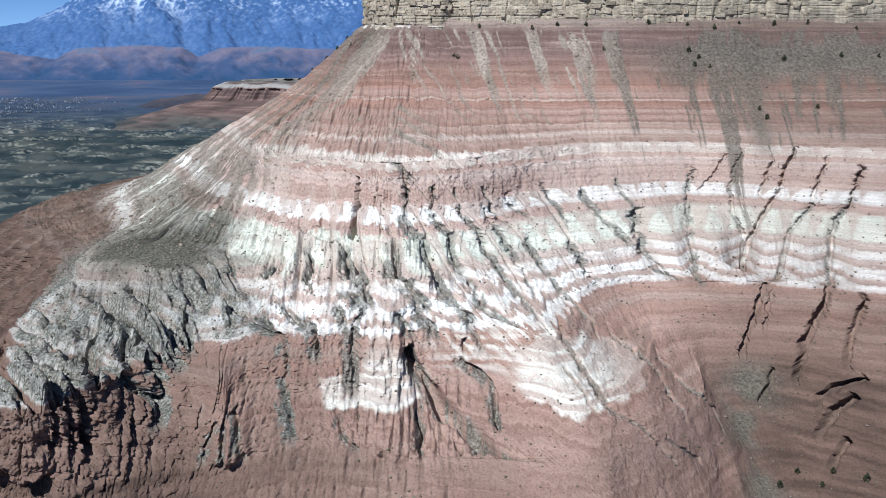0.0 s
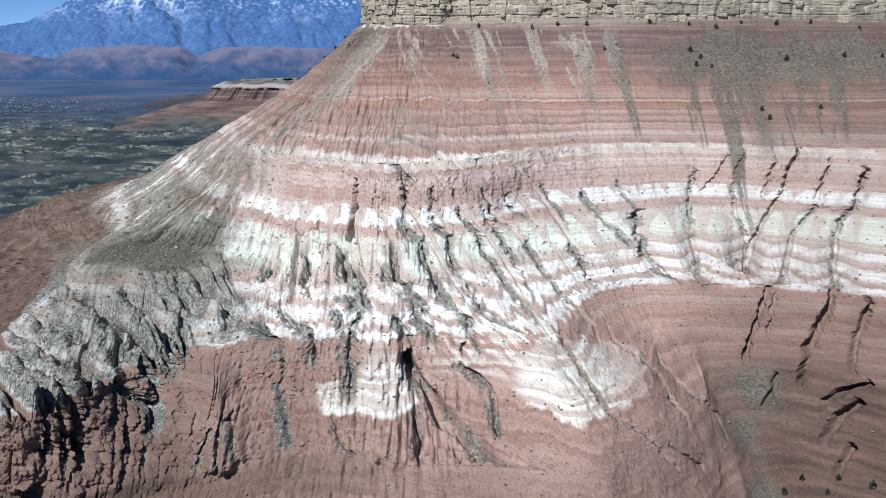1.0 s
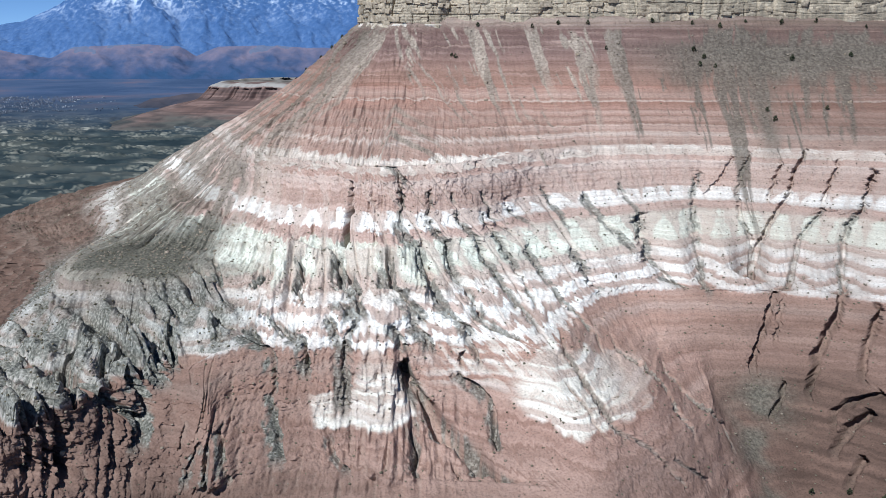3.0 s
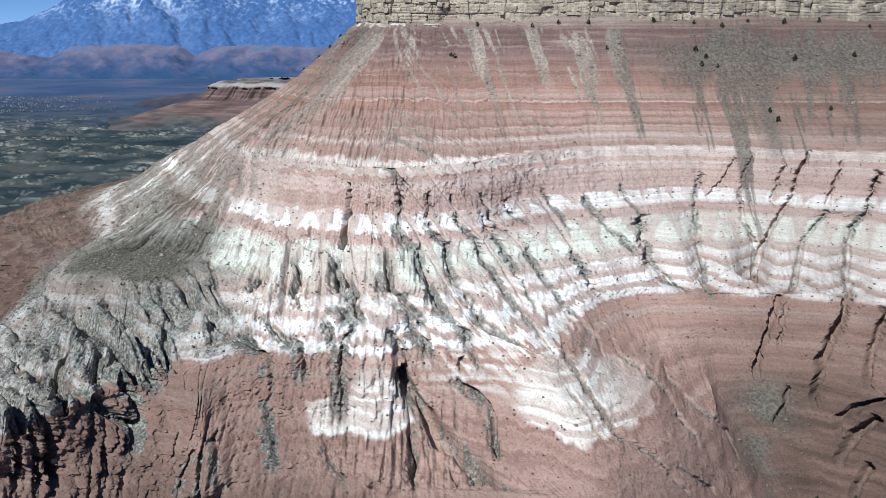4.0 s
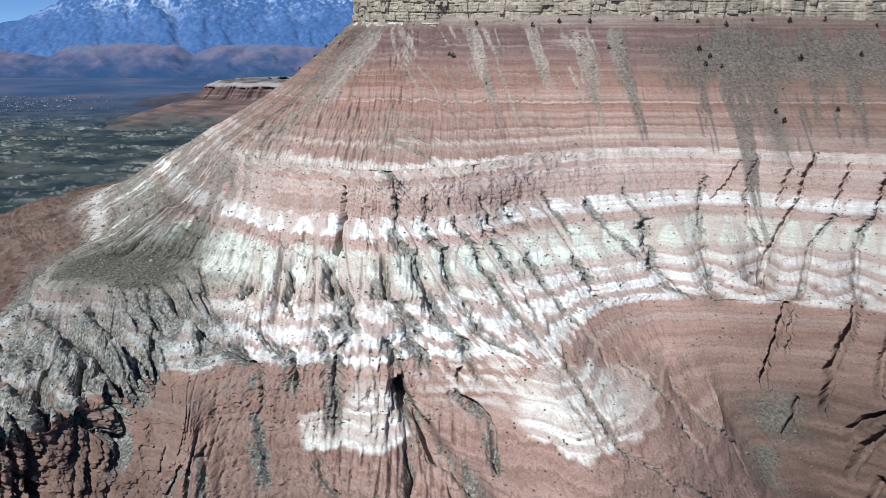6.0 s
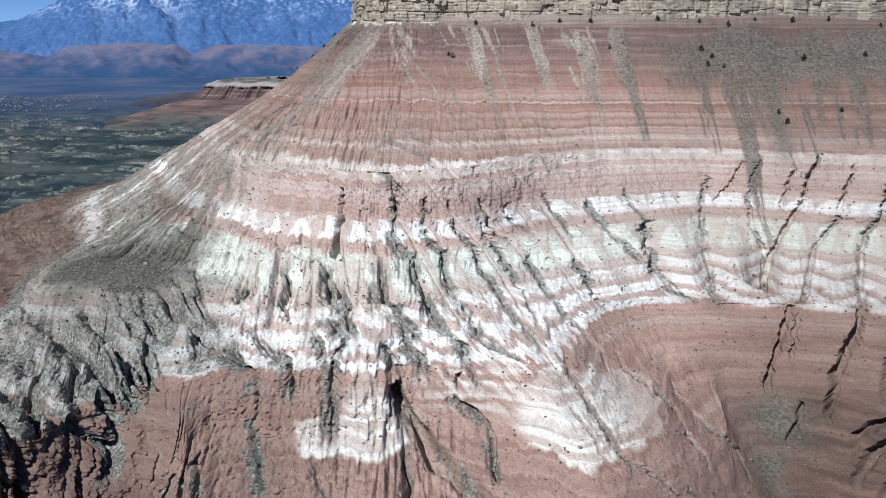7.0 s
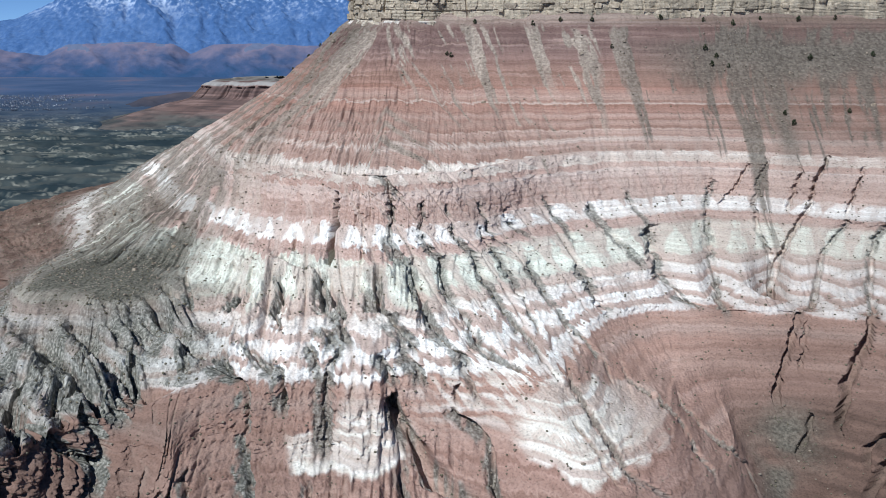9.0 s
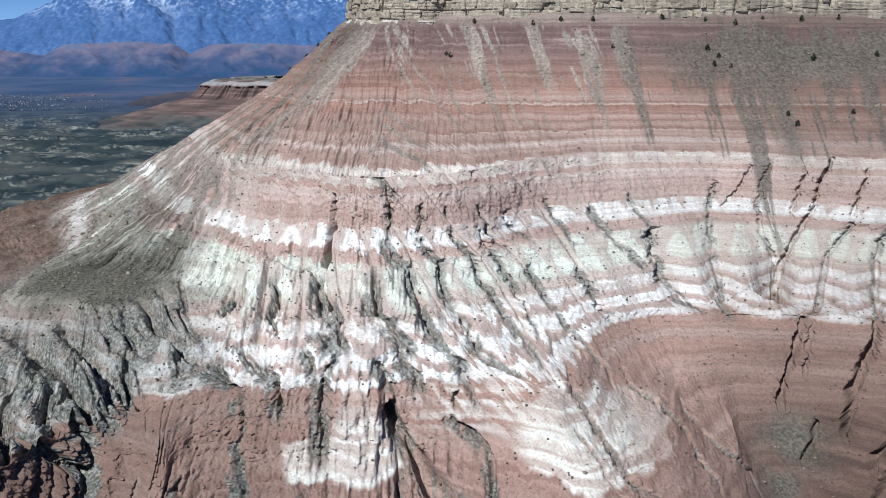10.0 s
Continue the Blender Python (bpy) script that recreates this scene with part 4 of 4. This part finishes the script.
m, t, b = material("hazed_valley_floor", 1.0)
obj = t.nodes.new("ShaderNodeTexCoord").outputs["Object"]
flat = ramp(t, [(0.38, (0.02, 0.034, 0.042)), (0.5, (0.042, 0.058, 0.064)), (0.62, (0.075, 0.085, 0.082))], grain(t, 0.014, 8, obj))
# far ground: haze painted as a blue tint, blended in with distance
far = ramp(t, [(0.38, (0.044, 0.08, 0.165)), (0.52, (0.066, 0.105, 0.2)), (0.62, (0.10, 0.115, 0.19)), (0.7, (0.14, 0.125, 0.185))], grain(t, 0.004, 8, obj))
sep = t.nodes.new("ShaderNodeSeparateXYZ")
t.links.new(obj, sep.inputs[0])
far_haze = node(t, "ShaderNodeMapRange")
far_haze.inputs["From Min"].default_value, far_haze.inputs["From Max"].default_value = 1900, 3300
t.links.new(sep.outputs[1], far_haze.inputs["Value"])
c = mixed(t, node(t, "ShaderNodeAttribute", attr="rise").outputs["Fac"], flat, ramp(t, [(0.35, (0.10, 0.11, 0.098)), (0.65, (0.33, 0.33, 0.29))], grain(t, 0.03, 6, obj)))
c = mixed(t, far_haze.outputs[0], c, far)
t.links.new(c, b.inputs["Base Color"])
ground = tagged(grid_object("ground", np.dstack([XX, YY, GZ])[::-1], m, {"rise": pale_rise[::-1]}), "grey-green scrub valley floor with low pale badland ridges, hazed blue far off", "ground", kind="structure")


def loft(levels, lines, rows, cols):
    u = np.linspace(0, len(lines[0]) - 1, cols)
    z = np.linspace(levels[0], levels[-1], rows)
    return u, z, monotone(levels, np.stack([spline(l, u) for l in lines]), z)


def range_object(name, x0, x1, y0, y1, foot, crest, seed, mat, spur, relief, cols=620, rows=110):
    """A mountain front: spurs and ravines that rise from a foot to a given crest line."""
    x, v = np.linspace(x0, x1, cols), np.linspace(0, 1, rows)
    XR, V = np.meshgrid(x, v)
    VY = V * (y1 - y0) * 1.3
    warp = 0.9 * fbm(XR / spur, VY / spur, seed, 3)
    ridge = np.abs(2 * fbm((XR + 0.25 * VY) / spur + warp, VY / spur / 2.2, seed + 3, 5) - 1)
    fine = np.abs(2 * fbm(XR / spur * 4 + warp * 2, VY / spur * 2.2, seed + 5, 4) - 1)
    rise = crest(x)[None, :] - foot
    h = foot + rise * (V ** 0.85) * (1 - relief * (1 - V) * ridge * 1.8 - 0.35 * relief * fine * (1.15 - V))
    return grid_object(name, np.dstack([XR, y0 + (y1 - y0) * V, h])[::-1], mat, {"ravine": (0.6 * ridge + 0.4 * fine)[::-1]})


m_mount, t, b = material("hazed_snowy_mountain", 1.0)
obj = t.nodes.new("ShaderNodeTexCoord").outputs["Object"]
sep = t.nodes.new("ShaderNodeSeparateXYZ")
t.links.new(obj, sep.inputs[0])
hi = node(t, "ShaderNodeMapRange")
hi.inputs["From Min"].default_value, hi.inputs["From Max"].default_value = 385, 540
t.links.new(sep.outputs[2], hi.inputs["Value"])
tex = node(t, "ShaderNodeMath", op="MULTIPLY_ADD")
t.links.new(node(t, "ShaderNodeAttribute", attr="ravine").outputs["Fac"], tex.inputs[0])
tex.inputs[1].default_value = 0.7
t.links.new(grain(t, 0.05, 9, obj), tex.inputs[2])
patchy = node(t, "ShaderNodeMath", op="MULTIPLY")
t.links.new(ramp(t, [(0.0, (0, 0, 0)), (0.35, (0.25, 0.25, 0.25)), (0.75, (1, 1, 1))], hi.outputs[0]), patchy.inputs[0])
t.links.new(ramp(t, [(0.61, (0, 0, 0)), (0.74, (0.3, 0.3, 0.3)), (0.88, (0.95, 0.95, 0.95))], tex.outputs[0]), patchy.inputs[1])
# blue of the distant air is put into the rock and snow colours
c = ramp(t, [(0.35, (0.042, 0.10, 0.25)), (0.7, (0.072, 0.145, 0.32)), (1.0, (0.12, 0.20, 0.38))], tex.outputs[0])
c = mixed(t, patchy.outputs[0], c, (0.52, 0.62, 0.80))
t.links.new(c, b.inputs["Base Color"])
bumped(t, b, grain(t, 0.03, 9, obj), 8, 1.0)


def skyline(x):
    px = 784 + 1803 * x / 4850
    y = np.interp(px, [-400, 0, 60, 110, 150, 200, 300, 380, 455, 490, 540, 620, 800, 1600], [60, 50, 42, 22, 2, -20, -32, -15, 4, 2, -12, -22, -30, 20])
    return 300 + (80 - y) / 1803 * 4850 + 14 * (fbm(x / 60, x * 0, 80, 4) - 0.5)


tagged(range_object("mountain_range", -3600, 1500, 4450, 4850, 205, skyline, 81, m_mount, 150, 0.42), "distant mountain range with snowy ridges, haze blue in its colour", "mountains", kind="structure")
m_hill, t, b = material("hazed_red_foothill", 1.0)
obj = t.nodes.new("ShaderNodeTexCoord").outputs["Object"]
sep = t.nodes.new("ShaderNodeSeparateXYZ")
t.links.new(obj, sep.inputs[0])
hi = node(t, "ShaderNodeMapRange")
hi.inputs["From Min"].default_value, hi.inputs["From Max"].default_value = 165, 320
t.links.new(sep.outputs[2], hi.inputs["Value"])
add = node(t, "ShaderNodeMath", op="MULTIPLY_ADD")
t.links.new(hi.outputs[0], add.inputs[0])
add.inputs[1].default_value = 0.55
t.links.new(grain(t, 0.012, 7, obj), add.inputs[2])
# reddish rock shifted to blue-violet: distance haze is in these colours
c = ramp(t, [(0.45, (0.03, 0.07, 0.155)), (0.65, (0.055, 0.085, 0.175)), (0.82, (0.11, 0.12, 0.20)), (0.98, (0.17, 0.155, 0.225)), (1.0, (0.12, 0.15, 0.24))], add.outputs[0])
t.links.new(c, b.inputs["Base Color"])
bumped(t, b, grain(t, 0.025, 9, obj), 6, 1.0)


def foothills(x):
    px = 784 + 1803 * x / 4400
    y = np.interp(px, [-400, 0, 60, 110, 150, 260, 330, 360, 400, 480, 560, 700, 1600], [85, 86, 98, 104, 84, 80, 84, 100, 84, 82, 86, 90, 90])
    return 300 + (80 - y) / 1803 * 4400 + 8 * (fbm(x / 40, x * 0, 90, 4) - 0.5)


tagged(range_object("foothills", -3300, 1500, 4150, 4400, 150, foothills, 91, m_hill, 170, 0.42), "distant reddish mesa foothills below the mountains, hazed blue-violet in their colour", "hills", kind="structure")

m_ridge, t, b = material("dark_ridge", 1.0)
t.links.new(ramp(t, [(0.35, (0.032, 0.04, 0.062)), (0.65, (0.085, 0.075, 0.09))], grain(t, 0.012, 7, t.nodes.new("ShaderNodeTexCoord").outputs["Object"])), b.inputs["Base Color"])


def low_crest(x):
    return np.interp(x, [-1100, -860, -760, -680, -560, -440, -300, -100], [118, 124, 158, 172, 178, 196, 212, 220]) + 7 * (fbm(x / 50, x * 0, 103, 4) - 0.5)


tagged(range_object("low_ridge", -1100, -100, 2560, 2720, 118, low_crest, 104, m_ridge, 90, 0.4, 240, 40), "low dark ridge behind the far red spur", "hills", kind="structure")
# far spur of the same beds: white rim, jointed red cliff, red apron
FAR = {
    221: [(-220, 2330), (-300, 2370), (-360, 2380), (-395, 2400), (-330, 2500), (-100, 2620)],
    218: [(-220, 2190), (-340, 2225), (-425, 2240), (-485, 2280), (-420, 2540), (-120, 2700)],
    207: [(-220, 2172), (-345, 2207), (-435, 2222), (-505, 2268), (-440, 2560), (-130, 2720)],
    184: [(-220, 2155), (-352, 2190), (-447, 2202), (-530, 2256), (-470, 2580), (-140, 2740)],
    166: [(-220, 2110), (-365, 2145), (-480, 2160), (-595, 2220), (-540, 2620), (-150, 2780)],
    142: [(-220, 2030), (-380, 2070), (-515, 2085), (-675, 2150), (-630, 2680), (-160, 2840)],
    114: [(-220, 1840), (-400, 1900), (-550, 1930), (-800, 2030), (-760, 2760), (-180, 2920)],
}
fu, fz, FB = loft(list(FAR), list(FAR.values()), 90, 420)
FS, FZ = np.meshgrid(np.cumsum(np.r_[0, np.hypot(*np.diff(FB[40], axis=0).T)]), fz)
clefts = np.exp(-(np.abs(2 * vnoise(FS / 11, FZ / 90, 97) - 1) / 0.3) ** 2) * smooth(178, 186, FZ) * smooth(209, 206, FZ)
jag = smooth(219, 216, FZ) * (10 * (np.abs(2 * vnoise(FS / 30, FZ / 70, 94) - 1) - 0.5) + 16 * (fbm(FS / 40, FZ / 60, 95, 4) - 0.5) + 9 * (fbm(FS / 12, FZ / 30, 96, 3) - 0.5) - 9 * clefts + 14 * smooth(182, 165, FZ) * (np.abs(2 * vnoise(FS / 38, FZ / 60, 92) - 1) - 0.5) + 22 * smooth(182, 165, FZ) * (np.abs(2 * fbm(FS / 90, FZ / 22, 101, 5) - 1) - 0.3))
FP = np.dstack([FB[:, :, 0] - jag * 0.5, FB[:, :, 1] - jag, FZ + smooth(180, 214, FZ) * 9 * (fbm(FS / 30, FS * 0, 102, 4) - 0.6)])
# greyer and darker than the near beds: dim, hazy light put into the colour
m_far, t, b = material("dim_far_mudstone", 1.0)
obj = t.nodes.new("ShaderNodeTexCoord").outputs["Object"]
stretch = t.nodes.new("ShaderNodeMapping")
stretch.inputs["Scale"].default_value = (0.01, 0.01, 0.16)
t.links.new(obj, stretch.inputs["Vector"])
c = ramp(t, [(0.35, (0.085, 0.062, 0.06)), (0.5, (0.15, 0.10, 0.092)), (0.62, (0.235, 0.16, 0.145)), (0.72, (0.16, 0.14, 0.13))], grain(t, 1.0, 6, stretch.outputs[0]))
flat_top = t.nodes.new("ShaderNodeSeparateXYZ")
t.links.new(obj, flat_top.inputs[0])
over = node(t, "ShaderNodeMapRange")
over.inputs["From Min"].default_value, over.inputs["From Max"].default_value = 218.05, 218.3
t.links.new(flat_top.outputs[2], over.inputs["Value"])
c = mixed(t, over.outputs[0], c, ramp(t, [(0.4, (0.12, 0.11, 0.10)), (0.6, (0.24, 0.225, 0.21))], grain(t, 0.03, 6, obj)))
c = mixed(t, node(t, "ShaderNodeAttribute", attr="rim").outputs["Fac"], c, (0.33, 0.315, 0.305))
c = mixed(t, node(t, "ShaderNodeAttribute", attr="toe").outputs["Fac"], c, ramp(t, [(0.4, (0.04, 0.052, 0.056)), (0.6, (0.10, 0.105, 0.10))], grain(t, 0.03, 6, obj)))
t.links.new(c, b.inputs["Base Color"])
tagged(grid_object("far_spur", FP, m_far, {"toe": smooth(168, 132, FZ + 40 * (fbm(FS / 45, FZ / 9, 37, 5) - 0.5)), "rim": smooth(209.5, 212, FZ + 3 * (fbm(FS / 30, FZ / 9, 98, 3) - 0.5)) * smooth(218.4, 217.4, FZ + 2 * (fbm(FS / 20, FZ / 4, 93, 3) - 0.5))}),
       "far red mesa spur with a white rim", "mesa", kind="structure")


# ---- plants, stones and houses ----
def part(name, bm, mat, parent=None, label=""):
    me = bpy.data.meshes.new(name)
    bm.to_mesh(me)
    bm.free()
    me.materials.append(mat)
    ob = new(name, me)
    ob.parent = parent
    return tagged(ob, label)


def lump(bm, at, size, rnd, flat=1.0):
    """One small uneven clump."""
    made = bmesh.ops.create_icosphere(bm, subdivisions=1, radius=1.0)["verts"]
    for v in made:
        k = rnd.uniform(0.7, 1.25)
        v.co = Vector((v.co.x * size * k, v.co.y * size * k, v.co.z * size * k * flat)) + Vector(at)


def juniper(seed):
    """A small juniper: a short leaning trunk with two limbs and a crown of many clumps with gaps."""
    rnd = random.Random(seed)
    root = new("juniper")
    bm = bmesh.new()
    bmesh.ops.create_cone(bm, cap_ends=True, segments=7, radius1=0.2, radius2=0.09, depth=1.5, matrix=pose(0, 0, 0.65, 6, 5, 0))
    for sx in (-1, 1):
        bmesh.ops.create_cone(bm, cap_ends=True, segments=5, radius1=0.08, radius2=0.03, depth=1.1, matrix=pose(sx * 0.4, 0.1, 1.2, 0, sx * 48, 20))
    part("trunk", bm, BARK, root)
    bm = bmesh.new()
    for k in range(60):
        h = rnd.uniform(0.35, 3.0)
        r = 1.25 * math.sin(min(1.0, (h + 0.35) / 1.5) * math.pi / 2) * (1.0 if h < 1.6 else max(0.2, (3.3 - h) / 1.7))
        a, q = rnd.uniform(0, 2 * math.pi), r * math.sqrt(rnd.uniform(0.15, 1.0))
        lump(bm, (q * math.cos(a), q * math.sin(a), h), rnd.uniform(0.16, 0.36), rnd, 0.8)
    part("crown", bm, LEAF, root)
    return tagged(root, "small dark green juniper on the open slope", "tree", "junipers on the slope")


def on_slope(u, z):
    i, j = int(np.argmin(np.abs(Z[:, 0] - z))), int(np.argmin(np.abs(U[0] - u)))
    return P[i, j]


rnd = random.Random(11)
TREES = [
    (310, 9.0), (309, 10.1), (311, 10.5), (311, 10.9), (312, 11.6), (311, 12.0), (309, 12.3), (312, 12.6), (311, 12.9), (312, 13.1), (309, 13.3), (311, 13.6),
    (293, 8.2), (292, 8.4), (296, 12.0), (292, 12.1), (288, 12.05), (287, 12.2), (291, 12.9), (293, 13.2), (293, 13.35), (294, 13.5), (292, 13.6), (266, 12.6),
    (262, 12.65), (297, 11.1), (299, 13.9), (268, 13.0), (290, 1.2), (283, 1.25), (297, 1.3), (303, 1.35),
]
LOW_TREES = [(150, 12.7), (149, 12.95), (151, 13.1), (149, 12.2), (151, 13.3)]
kinds = [juniper(k) for k in range(4)]
for k, (z, u) in enumerate(TREES + LOW_TREES):
    x, y, h = on_slope(u, z)
    m = pose(x, y, h - 0.15, 0, 0, rnd.uniform(0, 360))
    size = rnd.uniform(0.7, 1.15)
    tree = kinds[k] if k < 4 else copy_thing(kinds[k % 4], m)
    tree.matrix_basis = m @ Matrix.Diagonal((size, size, size, 1))

# shrubs and stones too many to count, and the larger stones one by one
npr = np.random.RandomState(5)
ICO = bmesh.new()
bmesh.ops.create_icosphere(ICO, subdivisions=1, radius=1.0)
ICO_V = np.array([v.co[:] for v in ICO.verts])
ICO_F = np.array([[v.index for v in f.verts] for f in ICO.faces])
ICO.free()


def scatter(weight, count):
    """Places on the slope, drawn by weight."""
    w = (weight * AREA).ravel()
    c = np.cumsum(w)
    k = np.searchsorted(c, npr.rand(count) * c[-1])
    k = np.clip(k, 0, w.size - 1)
    return P.reshape(-1, 3)[k] + npr.normal(0, 0.25, (count, 3)) * np.array([1, 1, 0])


def sprinkle(name, places, size, flat, mat, lumps=1):
    """One mesh of many small uneven lumps at these places."""
    n = len(places) * lumps
    at = np.repeat(places, lumps, axis=0)
    s = np.repeat(size, lumps) * npr.uniform(0.6, 1.0, n)
    if lumps > 1:
        at = at + npr.normal(0, 0.55, (n, 3)) * s[:, None] * np.array([1, 1, 0.25])
    v = ICO_V[None] * npr.uniform(0.65, 1.25, (n, 12, 1)) * s[:, None, None] * np.array([1, 1, flat])
    v = v + at[:, None, :] + np.array([0, 0, 0.25]) * s[:, None, None]
    f = ICO_F[None] + (np.arange(n) * 12)[:, None, None]
    me = bpy.data.meshes.new(name)
    me.vertices.add(n * 12)
    me.vertices.foreach_set("co", v.reshape(-1).astype(np.float32))
    me.loops.add(f.size)
    me.loops.foreach_set("vertex_index", f.reshape(-1).astype(np.int32))
    me.polygons.add(n * 20)
    me.polygons.foreach_set("loop_start", np.arange(0, f.size, 3, dtype=np.int32))
    me.update(calc_edges=True)
    me.materials.append(mat)
    return new(name, me)


gx, gy = np.gradient(P, axis=0), np.gradient(P, axis=1)
AREA = np.linalg.norm(np.cross(gx, gy), axis=2) * (U > 1.0) * (Z > 146)
clump = smooth(0.35, 0.7, fbm(S / 14, Z / 9, 99, 3))
wet = 0.25 + clump + 2.0 * attrs["scrub"] + 0.6 * attrs["flank"] + 2.2 * smooth(6.2, 5.0, U) * smooth(214, 208, Z) * smooth(197, 199, bed) + 0.5 * smooth(280, 240, Z) * smooth(190, 205, Z) + 0.25 * smooth(202, 196, Z)
places = scatter(np.maximum(wet, 0.05), 16000)
tagged(sprinkle("shrubs", places, (0.2 + 0.45 * npr.rand(16000) ** 2) * np.where(places[:, 2] > 232, 0.75, 1.0), 0.75, SCRUB), "low dry grey-brown desert shrubs dotted over the slopes", "shrubs", kind="stuff")
stony = 0.1 + 2.2 * attrs["talus"] + 0.6 * attrs["trough"] + 0.8 * attrs["scrub"]
places = scatter(stony, 6000)
tagged(sprinkle("rubble", places, np.minimum(npr.gamma(2.0, 0.16, 6000) + 0.12, 0.75), 0.7, BOULDER), "tan sandstone rubble strewn down the slopes", "stones", kind="stuff")


def boulder(seed):
    """An angular fallen block."""
    rnd = random.Random(seed)
    bm = bmesh.new()
    bmesh.ops.create_cube(bm, size=1.6)
    for v in bm.verts:
        v.co += Vector([rnd.uniform(-0.35, 0.35) for i in range(3)])
    bmesh.ops.bevel(bm, geom=bm.edges[:], offset=0.22, segments=2, affect="EDGES")
    for v in bm.verts:
        v.co += Vector([rnd.uniform(-0.04, 0.04) for i in range(3)])
    return tagged(part("boulder", bm, BOULDER), "angular fallen sandstone boulder lying on the slope", "boulder", "fallen boulders")


stones = [boulder(k) for k in range(6)]
spots = scatter(0.004 + 1.5 * attrs["talus"] + 0.5 * attrs["scrub"], 90)
for k, spot in enumerate(spots):
    size = rnd.uniform(0.5, 1.25)
    m = pose(*(spot + np.array([0, 0, 0.25 * size])), rnd.uniform(-20, 20), rnd.uniform(-20, 20), rnd.uniform(0, 360))
    stone = stones[k] if k < 6 else copy_thing(stones[k % 6], m)
    stone.matrix_basis = m @ Matrix.Diagonal((size, size, size * 0.8, 1))

# the town far off on the plain: small gabled houses
m_house, t, b = material("far_house", 0.8)
isl = t.nodes.new("ShaderNodeNewGeometry").outputs["Random Per Island"]
t.links.new(ramp(t, [(0.0, (0.07, 0.085, 0.12)), (0.75, (0.17, 0.19, 0.24)), (0.92, (0.26, 0.29, 0.34)), (1.0, (0.46, 0.5, 0.56))], isl), b.inputs["Base Color"])
bm = bmesh.new()
bmesh.ops.create_cube(bm, size=1.0)
top = [f for f in bm.faces if f.normal.z > 0.9][0]
ridge = bmesh.ops.subdivide_edges(bm, edges=[e for e in top.edges if abs(e.verts[0].co.x - e.verts[1].co.x) > 0.5], cuts=1)
for v in bm.verts:
    if abs(v.co.x) < 0.01 and v.co.z > 0:
        v.co.z += 0.45
house = bpy.data.meshes.new("house")
bm.to_mesh(house)
bm.free()
pairs = []
while len(pairs) < 900:
    y = rnd.uniform(2380, 3050)
    px = rnd.triangular(-60, 235, 40) if y > 2500 else rnd.uniform(-40, 110)
    x = (px - 784) / 1803 * y
    if vnoise(np.array([x / 90.0]), np.array([y / 60.0]), 77)[0] < 0.42:
        continue
    g = float(plain_height(np.array([x]), np.array([y]))[0])
    w = rnd.choice((1.2, 1.5, 2.0, 3.2)) * rnd.uniform(0.8, 1.2)
    pairs.append((house, pose(x, y, g + 1.2, 0, 0, rnd.choice((0, 90)) + rnd.uniform(-8, 8)) @ Matrix.Diagonal((w, w * rnd.uniform(0.6, 1.2), 2.2, 1))))
tagged(join("town", pairs, m_house), "scattered pale houses of a far town on the plain", "houses", kind="stuff")
